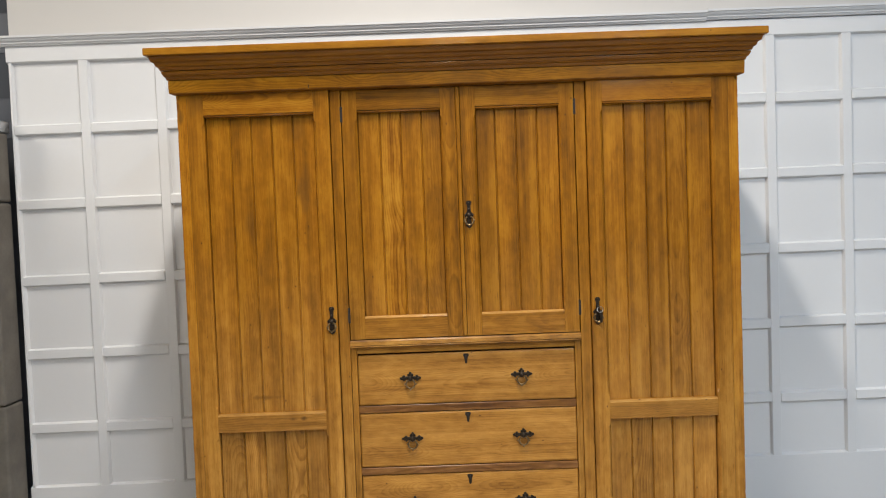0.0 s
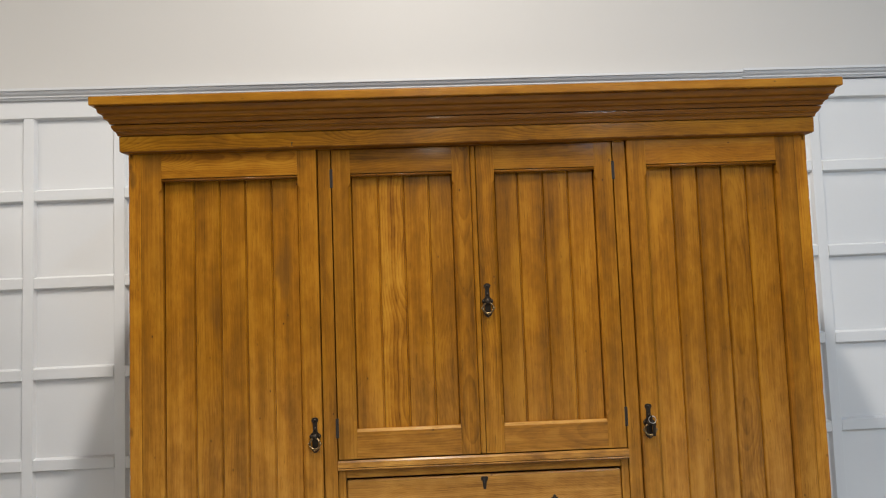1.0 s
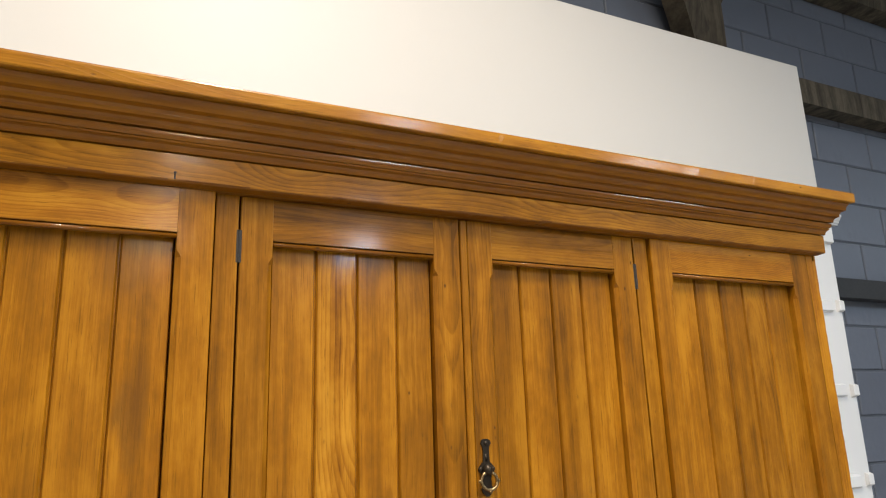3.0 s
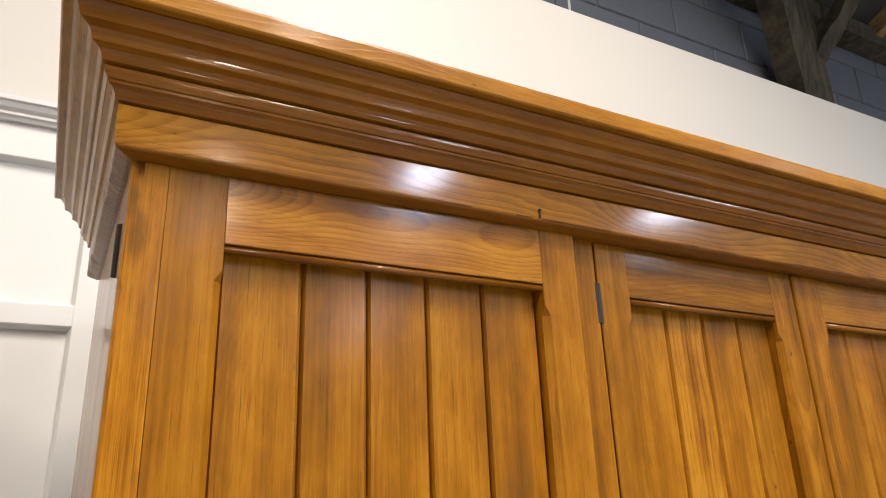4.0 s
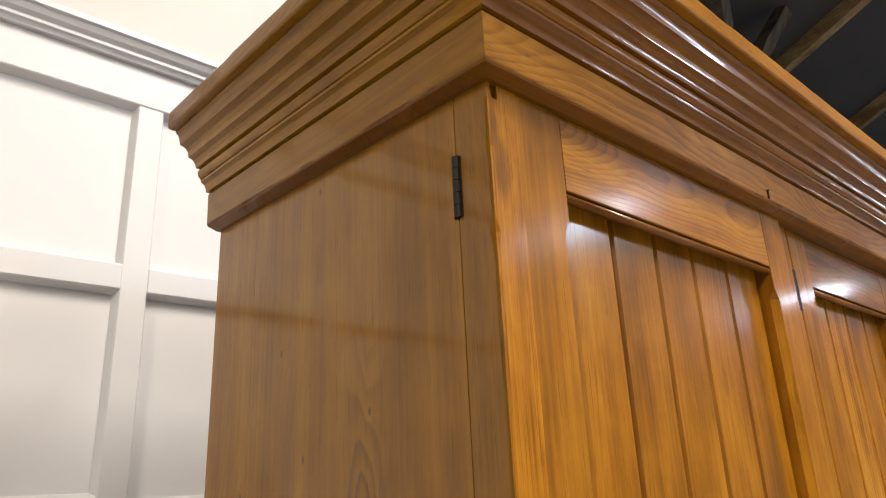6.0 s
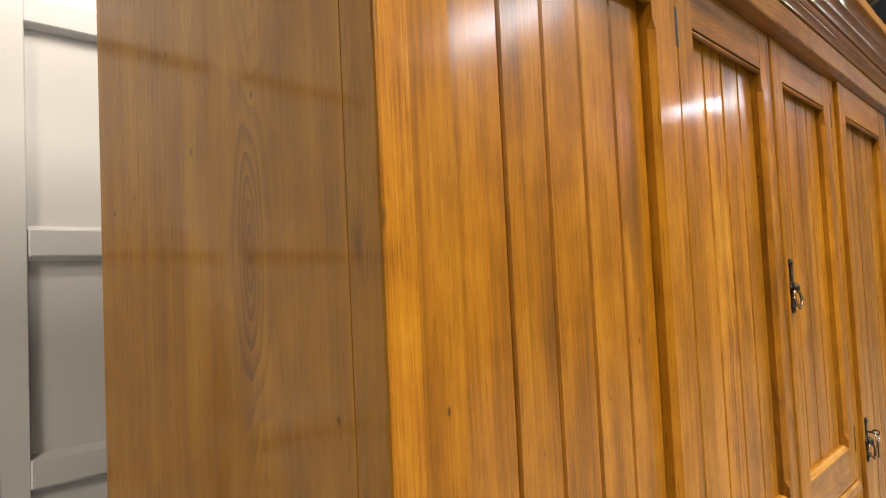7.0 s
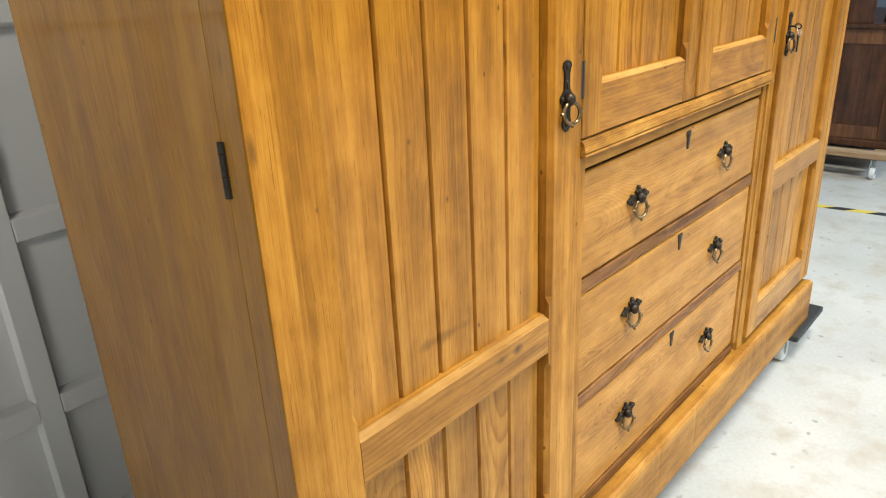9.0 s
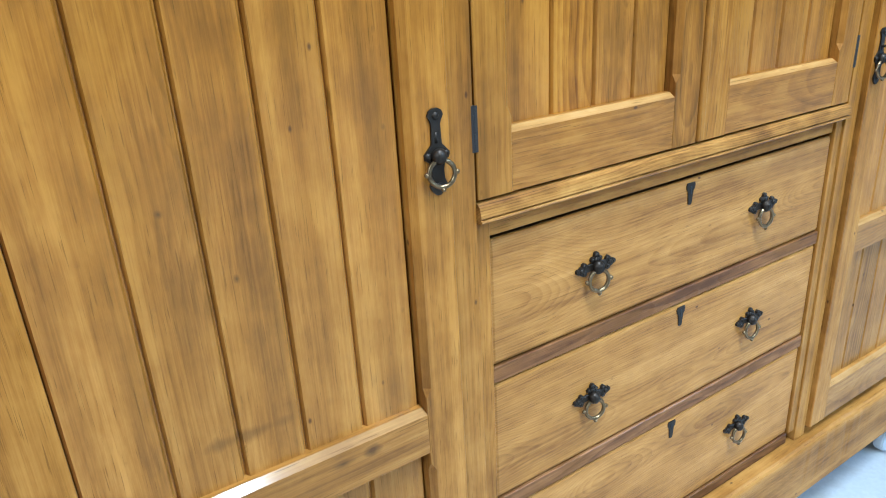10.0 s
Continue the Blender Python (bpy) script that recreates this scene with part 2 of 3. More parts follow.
def plain(name, colour, rough, metal=0.0, scale=8.0, vary=0.12, bump=0.15, dist=0.002, spots=None, spot_scale=3.0, fine=60.0, spot_at=(0.56, 0.72), chips=None):
    """A painted, cast or poured surface with a broad and a fine variation."""
    mat, tree, bsdf = nodes_of(name)
    co = node(tree, "ShaderNodeTexCoord").outputs["Object"]
    broad = node(tree, "ShaderNodeTexNoise", {"Vector": co, "Scale": scale, "Detail": 4.0}).outputs[0]
    grit = node(tree, "ShaderNodeTexNoise", {"Vector": co, "Scale": fine, "Detail": 4.0}).outputs[0]
    t = maths(tree, "MULTIPLY_ADD", broad, vary * 2, maths(tree, "MULTIPLY_ADD", grit, vary, 1 - vary * 1.5))
    col = mix(tree, 1.0, colour, node(tree, "ShaderNodeCombineXYZ", {0: t, 1: t, 2: t}).outputs[0], "MULTIPLY")
    if spots:
        sp = node(tree, "ShaderNodeTexNoise", {"Vector": co, "Scale": spot_scale, "Detail": 6.0, "Roughness": 0.62}).outputs[0]
        col = mix(tree, ramp(tree, sp, [(spot_at[0], (0, 0, 0)), (spot_at[1], (0.8, 0.8, 0.8))]), col, spots)
    if chips:
        warp = node(tree, "ShaderNodeTexNoise", {"Vector": co, "Scale": 30.0, "Detail": 3.0}).outputs[1]
        bits = node(tree, "ShaderNodeTexVoronoi", {"Vector": mix(tree, 0.04, co, warp, "ADD"), "Scale": 13.0}).outputs[0]
        many = node(tree, "ShaderNodeTexNoise", {"Vector": co, "Scale": 2.6, "Detail": 3.0}).outputs[0]
        fac = maths(tree, "MULTIPLY", ramp(tree, bits, [(0.06, (0.85, 0.85, 0.85)), (0.16, (0, 0, 0))]), ramp(tree, many, [(0.45, (0, 0, 0)), (0.6, (1, 1, 1))]))
        col = mix(tree, fac, col, chips)
    tree.links.new(col, bsdf.inputs["Base Color"])
    bsdf.inputs["Metallic"].default_value = metal
    tree.links.new(maths(tree, "MULTIPLY_ADD", grit, 0.2, rough - 0.1), bsdf.inputs["Roughness"])
    b = node(tree, "ShaderNodeBump", {"Height": maths(tree, "MULTIPLY_ADD", broad, 0.7, maths(tree, "MULTIPLY", grit, 0.5)), "Strength": bump, "Distance": dist})
    tree.links.new(b.outputs[0], bsdf.inputs["Normal"])
    return mat


white_paint = plain("white_wall_paint", (0.685, 0.685, 0.69), 0.5, scale=2.5, vary=0.02, bump=0.12, fine=90)
board_paint = plain("white_board_paint", (0.575, 0.555, 0.53), 0.55, scale=1.2, vary=0.02, bump=0.1, fine=140)
grey_trim = plain("grey_trim_paint", (0.62, 0.62, 0.63), 0.4, scale=3, vary=0.03)
concrete = plain("concrete_floor", (0.41, 0.40, 0.382), 0.6, scale=2.2, vary=0.28, bump=0.25, spots=(0.33, 0.29, 0.235), spot_scale=7.0, fine=85, spot_at=(0.50, 0.70), chips=(0.13, 0.12, 0.11))
block_paint = plain("blue_grey_block_paint", (0.115, 0.13, 0.165), 0.45, scale=4, vary=0.12, bump=0.6, dist=0.006, fine=26, spots=(0.10, 0.11, 0.14))
mortar = plain("dark_mortar", (0.09, 0.10, 0.12), 0.8)
pier_concrete = plain("grey_pier_concrete", (0.13, 0.115, 0.095), 0.75, scale=9, vary=0.42, bump=0.5, dist=0.004, spots=(0.10, 0.09, 0.08), spot_scale=5)
hall_paint = plain("hall_wall_render", (0.42, 0.41, 0.40), 0.8, scale=1.0, vary=0.12)
roof_board = plain("dark_roof_board", (0.035, 0.032, 0.032), 0.8, scale=2, vary=0.2)
iron = plain("dark_bronze", (0.034, 0.0245, 0.016), 0.45, metal=0.75, scale=60, vary=0.3, bump=0.3, dist=0.0006, fine=400)
brass = plain("worn_brass", (0.22, 0.15, 0.075), 0.32, metal=1.0, scale=80, vary=0.3, bump=0.2, dist=0.0004, fine=500)
steel = plain("zinc_steel", (0.5, 0.5, 0.5), 0.35, metal=1.0, scale=40, vary=0.15)
hinge_steel = plain("blackened_hinge_steel", (0.021, 0.0155, 0.010), 0.6, metal=0.2, scale=60, vary=0.3)
rubber = plain("black_rubber_board", (0.022, 0.022, 0.023), 0.6, scale=20, vary=0.2)
castor_grey = plain("pale_grey_castor", (0.55, 0.56, 0.57), 0.4, scale=20, vary=0.08)
# carcass wood darkened so that its colour carries the shade in the gaps
shadow_wood = plain("shaded_carcass_wood", (0.06, 0.03, 0.014), 0.8, scale=12, vary=0.2)
tape_yellow = plain("yellow_tape", (0.60, 0.46, 0.07), 0.5, scale=12, vary=0.1)
tape_black = plain("black_tape", (0.03, 0.03, 0.03), 0.5, scale=12, vary=0.1)


# ---- builders ----
def mesh_of(name, bm, mat, smooth=False):
    bmesh.ops.recalc_face_normals(bm, faces=bm.faces)
    me = bpy.data.meshes.new(name)
    bm.to_mesh(me)
    bm.free()
    me.materials.append(mat)
    if smooth:
        for p in me.polygons:
            p.use_smooth = True
    return me


def thing(name, at, label, category, group="", kind=""):
    ob = new(name)
    ob.empty_display_size = 0.05
    ob.location = at
    return tagged(ob, label, category, group, kind)


def part(name, bm, mat, parent=None, label="", smooth=False, kind=""):
    """One mesh object in the place's own coordinates, under a thing or a part."""
    ob = new(name, mesh_of(name, bm, mat, smooth))
    if parent is not None:
        ob.parent = parent
        base = parent.location if parent.type == "EMPTY" else Vector((0, 0, 0))
        ob.matrix_parent_inverse = Matrix.Translation(base).inverted()
    return tagged(ob, label, "", "", kind)


def subpart(name, bm, mat, parent, label="", smooth=False):
    ob = new(name, mesh_of(name, bm, mat, smooth))
    ob.parent = parent
    return tagged(ob, label)


def box(bm, x0, x1, y0, y1, z0, z1, c=0.0, seg=1):
    made = bmesh.ops.create_cube(bm, size=1.0, matrix=Matrix.LocRotScale(((x0 + x1) / 2, (y0 + y1) / 2, (z0 + z1) / 2), None, (x1 - x0, y1 - y0, z1 - z0)))
    if c:
        edges = list({e for v in made["verts"] for e in v.link_edges})
        bmesh.ops.bevel(bm, geom=edges, offset=c, segments=seg, profile=0.5, affect="EDGES")
    return bm


def boxed(*a, **k):
    return box(bmesh.new(), *a, **k)


def cyl(bm, at, r, h, axis="z", seg=20, r2=None):
    m = Matrix.Translation(at)
    if axis == "x":
        m = m @ Matrix.Rotation(radians(90), 4, "Y")
    elif axis == "y":
        m = m @ Matrix.Rotation(radians(90), 4, "X")
    bmesh.ops.create_cone(bm, cap_ends=True, segments=seg, radius1=r, radius2=r if r2 is None else r2, depth=h, matrix=m)
    return bm


def ball(bm, at, r, scale=(1, 1, 1)):
    bmesh.ops.create_uvsphere(bm, u_segments=14, v_segments=8, radius=r, matrix=Matrix.LocRotScale(at, None, scale))
    return bm


def torus(bm, m, big, small, nu=28, nv=8):
    """A ring in the plane of m's x and y."""
    rows = []
    for i in range(nu):
        a = 2 * math.pi * i / nu
        rows.append([bm.verts.new(m @ Vector(((big + small * math.cos(b)) * math.cos(a), (big + small * math.cos(b)) * math.sin(a), small * math.sin(b)))) for b in (2 * math.pi * j / nv for j in range(nv))])
    for i in range(nu):
        for j in range(nv):
            bm.faces.new((rows[i][j], rows[(i + 1) % nu][j], rows[(i + 1) % nu][(j + 1) % nv], rows[i][(j + 1) % nv]))
    return bm


def loft(bm, sections):
    """Skin over closed sections of equal length, with end caps."""
    rows = [[bm.verts.new(p) for p in s] for s in sections]
    n = len(rows[0])
    for a, b in zip(rows, rows[1:]):
        for i in range(n):
            bm.faces.new((a[i], a[(i + 1) % n], b[(i + 1) % n], b[i]))
    bm.faces.new(rows[0])
    bm.faces.new(list(reversed(rows[-1])))
    return bm


def outline_plate(bm, pts, y0, y1):
    """A flat plate in the x-z plane from an outline, from y0 (front) to y1."""
    f = bm.faces.new([bm.verts.new((x, y1, z)) for x, z in pts])
    got = bmesh.ops.extrude_face_region(bm, geom=[f])
    for v in got["geom"]:
        if isinstance(v, bmesh.types.BMVert):
            v.co.y = y0
    return bm


# ---- hall: floor, walls, roof ----
floor = tagged(part("floor", boxed(-9, 17, -15, 1.06, -0.15, 0.0), concrete), "pale grey stained concrete showroom floor", "floor", kind="structure")
WEST, EAST, SOUTH, NORTH = -9.0, 17.0, -15.0, 1.06
tagged(part("wall_west", boxed(WEST - 0.3, WEST, SOUTH, NORTH + 0.3, -0.15, 4.4), hall_paint), "plain grey rendered hall wall", "wall", kind="structure")
# unseen wall added to keep the west lamp off the lower left
tagged(part("shade_wall", boxed(-2.62, -2.5, -4.6, NORTH, 0.0, 2.85), hall_paint), "plain grey wall out of view, added to shade the lower left", "wall", kind="structure")
tagged(part("wall_east", boxed(EAST, EAST + 0.3, SOUTH, NORTH + 0.3, -0.15, 4.4), hall_paint), "plain grey rendered hall wall", "wall", kind="structure")
tagged(part("wall_south", boxed(WEST, EAST, SOUTH - 0.3, SOUTH, -0.15, 4.4), hall_paint), "plain grey rendered hall wall", "wall", kind="structure")
north = tagged(part("wall_north", boxed(WEST, EAST, NORTH, NORTH + 0.3, -0.15, 4.0), mortar), "blue-grey painted block wall behind the panelling", "wall", kind="structure")
EAVES, PITCH, RIDGE = 3.85, 0.42, -7.0
bm = bmesh.new()
rz = EAVES + PITCH * (NORTH - RIDGE)
loft(bm, [[(x, NORTH + 0.35, EAVES - 0.147), (x, RIDGE, rz), (x, SOUTH - 0.3, EAVES), (x, SOUTH - 0.3, EAVES + 0.15), (x, RIDGE, rz + 0.15), (x, NORTH + 0.35, EAVES)] for x in (WEST - 0.3, EAST + 0.3)])
for x in (WEST, EAST - 0.02):
    loft(bm, [[(a, SOUTH, 4.0), (a, RIDGE, rz), (a, NORTH, EAVES)] for a in (x, x + 0.02)])
tagged(part("ceiling", bm, roof_board), "dark boarded pitched roof of the hall", "ceiling", kind="structure")

# painted blocks that show past the panelling, laid in bond with raked joints
block = {}
for w in (0.43, 0.21):
    block[w] = mesh_of("block", boxed(-w / 2, w / 2, -0.006, 0.02, -0.1025, 0.1025, c=0.004), block_paint)
for row in range(0, 18):
    for n in range(0, 11):
        x = 2.35 + 0.44 * n + (0.22 if row % 2 else 0.0)
        ob = new("block", block[0.43])
        ob.parent = north
        ob.location = (x, NORTH - 0.001, 0.11 + 0.215 * row)
for row in range(12, 18):
    for n in range(0, 4):
        ob = new("block", block[0.43])
        ob.parent = north
        ob.location = (1.91 - 0.44 * n + (0.22 if row % 2 else 0.0), NORTH - 0.001, 0.11 + 0.215 * row)
for x in (-1.6, -2.04, -2.48):
    for row in range(8, 16):
        ob = new("block", block[0.43])
        ob.parent = north
        ob.location = (x + (0.22 if row % 2 else 0.0), NORTH - 0.001, 0.11 + 0.215 * row)


def timber(name, a, b, wide, deep, mat, label):
    """A squared, slightly waney timber from a to b."""
    a, b = Vector(a), Vector(b)
    d = (b - a).normalized()
    side = d.cross(Vector((0, 1, 0))).normalized()
    back = side.cross(d)
    bm = bmesh.new()
    secs = []
    for i in range(9):
        p = a.lerp(b, i / 8)
        j = [random.uniform(-0.006, 0.006) for _ in range(8)]
        secs.append([p + side * (sx * (wide / 2 + j[n])) + back * (sy * (deep / 2 + j[n + 4])) for n, (sx, sy) in enumerate(((-1, -1), (1, -1), (1, 1), (-1, 1)))])
    loft(bm, secs)
    return tagged(part(name, bm, mat), label, "timber", kind="structure")


timber("post_north", (2.855, 0.985, 0.0), (2.855, 0.985, 3.80), 0.19, 0.13, beam_wood, "dark weathered timber wall post")
timber("beam_north", (2.94, 1.0, 3.11), (8.0, 1.0, 3.11), 0.13, 0.10, beam_wood, "dark weathered timber wall beam")
timber("brace_north", (2.80, 0.98, 3.25), (2.28, 0.70, 3.98), 0.12, 0.11, beam_wood, "dark timber brace rising to the roof")
timber("brace_north", (2.90, 0.98, 3.42), (3.12, 0.72, 3.92), 0.07, 0.07, beam_wood, "dark timber brace rising to the roof")
timber("plate_north", (-9, 1.0, 3.80), (17, 1.0, 3.80), 0.09, 0.12, beam_wood, "dark timber wall plate under the roof")
for n in range(14):
    x = -2.2 + 1.15 * n
    timber("rafter", (x, 1.02, EAVES - 0.03), (x, RIDGE, EAVES - 0.045 + PITCH * (NORTH - RIDGE)), 0.06, 0.09, rafter_wood, "sawn pale rafter under the dark roof boards")
tagged(part("conduit", cyl(bmesh.new(), (1.905, 1.03, 3.69), 0.012, 0.22), castor_grey), "short white plastic conduit on the wall", "conduit", kind="structure")
tagged(part("paint_run", boxed(1.532, 1.545, 1.0525, 1.0545, 3.15, 3.62, c=0.0005), castor_grey), "pale paint run down the block wall", "paint run", kind="structure")
tagged(part("wall_rail", boxed(3.35, 9.0, 0.985, 1.045, 2.06, 2.16, c=0.004), rubber), "black metal rail fixed along the wall", "rail", kind="structure")

# ---- white panelled wall ----
PX0, PX1 = -1.085, 3.30
FACE, BAT = 0.815, 0.797
panelling = tagged(part("wall_panelled", boxed(PX0, PX1, FACE, FACE + 0.03, 0.0, 2.365), white_paint), "white painted wall with a grid of raised square panels", "panelled wall", kind="structure")


def rail_z(k, x):
    """The underside of the k-th batten rail from the bottom at x: the rails climb slightly along the wall."""
    return 0.4835 + 0.3588 * k + 0.0245 * (x + 0.7) / 3.25


def sloped(x0, x1, y0, y1, low, high, lean=0.0075, c=0.0015):
    """A rail piece between two lines of height low(x) and high(x), with bevelled long edges and eased ends."""
    secs = []
    for x, inset in ((x0, 0.002), (x0 + 0.002, 0.0), (x1 - 0.002, 0.0), (x1, 0.002)):
        a, b = low(x), high(x)
        f = y0 + inset
        secs.append([(x, y1, a), (x, f + c, a + lean - c * 0.4), (x, f, a + lean + c), (x, f, b - lean - c), (x, f + c, b - lean + c * 0.4), (x, y1, b)])
    return loft(bmesh.new(), secs)


def batten_upright(x0, x1, z0, z1, lean=0.007, c=0.0015):
    """A stile piece whose face runs from x0 to x1, bevelled down to the wall on both sides."""
    return loft(bmesh.new(), [[(x0 - lean, FACE + 0.002, z), (x0 - c * 0.4, BAT + 0.0025 + c, z), (x0 + c, BAT + 0.001, z), (x1 - c, BAT + 0.001, z), (x1 + c * 0.4, BAT + 0.0025 + c, z), (x1 + lean, FACE + 0.002, z)] for z in (z0, z1)])


part("batten_rail", sloped(PX0 - 0.002, PX1, BAT, FACE + 0.002, lambda x: -0.01, lambda x: 0.236 + 0.0245 * (x + 0.7) / 3.25), white_paint, panelling)
part("batten_rail", sloped(PX0 - 0.002, PX1, BAT - 0.001, FACE + 0.002, lambda x: 2.256, lambda x: 2.345), white_paint, panelling)
for n in range(-1, 12):
    x1 = -0.706 + 0.3612 * n + random.uniform(-0.002, 0.002)
    if n < 11:
        part("batten_stile", batten_upright(max(x1 - 0.043, PX0 + 0.008), x1, 0.228, 2.262), white_paint, panelling)
    for k in range(5):
        dz = random.uniform(-0.0035, 0.0035) - (0.007 if (n, k) == (2, 3) else 0.0)
        a, b = x1 + random.uniform(-0.001, 0.002), min(-0.706 + 0.3612 * (n + 1) - 0.043 + random.uniform(-0.002, 0.002), PX1)
        part("batten_rail", sloped(a, b, BAT + random.uniform(-0.0012, 0.0008), FACE + 0.002, lambda x: rail_z(k, x) + dz, lambda x: rail_z(k, x) + dz + 0.056), white_paint, panelling)
tagged(part("wall_upper_board", boxed(-1.07, 3.259, 0.803, 0.828, 2.36, 3.120, c=0.002), board_paint), "plain off-white boarding above the panelled wall", "wall", kind="structure")
for x0, x1, dz in ((PX0 - 0.03, 2.22, 0.0), (2.221, PX1 + 0.03, 0.006)):
    bm = bmesh.new()
    prof = [(0.8025, 2.335), (0.787, 2.335), (0.784, 2.342), (0.779, 2.344), (0.779, 2.350), (0.772, 2.356), (0.768, 2.363), (0.768, 2.366), (0.762, 2.368), (0.762, 2.378), (0.8025, 2.378)]
    loft(bm, [[(x, y, z + dz + 0.001) for y, z in prof] for x in (x0, x1)])
    tagged(part("trim", bm, grey_trim), "pale grey moulded picture rail", "trim", kind="structure")

# ---- concrete pier beside the panelling ----
pier = thing("concrete_pier", (-1.5, 0.4, 0), "rough grey concrete block pier beside the panelling", "pier")
for z0, z1 in ((0.0, 0.655), (0.66, 1.60), (1.605, 1.93)):
    part("block", boxed(-1.6, -1.098, 0.66, 0.80, z0, z1, c=0.012, seg=2), pier_concrete, pier)
part("cap", boxed(-1.62, -1.095, 0.65, 0.81, 1.93, 1.985, c=0.004), steel, pier, "galvanised steel cap strip")


# ---- wardrobe ----
W, DEPTH = 2.027, 0.499
wardrobe = thing("wardrobe", (W / 2, 0.24, 0.12), "large honey waxed pine wardrobe with boarded doors, standing on dollies", "wardrobe")


def mirrored(x0, x1, flip):
    return (W - x1, W - x0) if flip else (x0, x1)


def stile(x_out, x_in, y0, y1, z0, z1, runs, c=0.008, e=0.0015):
    """An upright with stopped chamfers along its inner front edge; runs: the stretches that are chamfered."""
    s = 1 if x_in > x_out else -1
    stations = [(z0, 0.0008)]
    for a, b in runs:
        stations += [(a, 0.0008), (a + 0.012, c), (b - 0.012, c), (b, 0.0008)]
    stations.append((z1, 0.0008))
    return loft(bmesh.new(), [[(x_out, y1, z), (x_out, y0 + e, z), (x_out + s * e, y0, z), (x_in - s * k, y0, z), (x_in, y0 + k, z), (x_in, y1, z)] for z, k in stations])


def cross_rail(x0, x1, y0, y1, z0, z1, top=0.0008, bottom=0.0008):
    """A level rail with chamfers along its upper and lower front edges."""
    return loft(bmesh.new(), [[(x, y1, z0), (x, y0 + bottom, z0), (x, y0, z0 + bottom), (x, y0, z1 - top), (x, y0 + 1.5 * top, z1), (x, y1, z1)] for x in (x0, x1)])


def paler_chamfer(ob):
    """Paler wood along the upper front chamfer of a rail or drawer."""
    ob.data.materials.append(pine_paler)
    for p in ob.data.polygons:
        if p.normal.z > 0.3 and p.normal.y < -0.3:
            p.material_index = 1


def bead(x0, x1, y, z, r):
    return loft(bmesh.new(), [[(x, y + r * math.cos(a), z + r * math.sin(a)) for a in (2 * math.pi * i / 10 for i in range(10))] for x in (x0, x1)])


def boards(door, cuts, y, z0, z1, bold=-1):
    for n, (a, b) in enumerate(zip(cuts, cuts[1:])):
        e, g = 0.005, 0.0013
        tongue = [(b - g, y + 0.0068), (b + g + 0.0004, y + 0.0068), (b + g + 0.0004, y + 0.0095), (b - g, y + 0.0095)] if n < len(cuts) - 2 else []
        prof = [(a + g, y + 0.012), (a + g, y + e), (a + g + e * 0.55, y), (b - g - e * 0.55, y), (b - g, y + e), *tongue, (b - g, y + 0.012)]
        bm = loft(bmesh.new(), [[(px, py, z) for px, py in prof] for z in (z0, z1)])
        subpart("board", bm, pine_cathedral if n == bold else pine_board, door)


def lock_plate(door, x, y, z, lean=0.0, keyed=False):
    """A long bronze lock plate with a ring pull."""
    half = [(0.058, 0.004), (0.055, 0.009), (0.049, 0.0115), (0.043, 0.008), (0.038, 0.0065), (0.012, 0.0075), (0.006, 0.013), (0.0, 0.0185), (-0.007, 0.0175), (-0.012, 0.011), (-0.022, 0.009), (-0.034, 0.0095), (-0.042, 0.013), (-0.049, 0.010), (-0.056, 0.003)]
    half = [(h * 0.88 + 0.002, w * 0.92) for h, w in half]
    bm = outline_plate(bmesh.new(), [(x + w, z + h) for h, w in half] + [(x - w, z + h) for h, w in reversed(half)], y - 0.0028, y)
    for dx, dz in ((0, 0.045), (-0.0125, 0.0), (0.0125, 0.0), (0, -0.036)):
        ball(bm, (x + dx, y - 0.003, z + dz), 0.0042, (1, 0.6, 1))
    subpart("lock_plate", bm, iron, door, "dark bronze lock plate")
    bm = ball(bmesh.new(), (x, y - 0.007, z - 0.001), 0.0095, (1, 0.9, 1))
    box(bm, x - 0.0022, x + 0.0022, y - 0.0034, y - 0.0025, z + 0.014, z + 0.026)
    subpart("boss", bm, iron, door, "dark bronze boss and keyhole", True)
    m = Matrix.Translation((x, y - 0.0105, z - 0.020)) @ Matrix.Rotation(radians(lean), 4, "Z") @ Matrix.Rotation(radians(82), 4, "X")
    bm = torus(bmesh.new(), m, 0.0155, 0.0029)
    for a in (0, 180, 270):
        ball(bm, m @ Vector((0.0186 * math.cos(radians(a)), 0.0186 * math.sin(radians(a)), 0)), 0.003)
    subpart("ring", bm, brass, door, "worn brass ring pull", True)


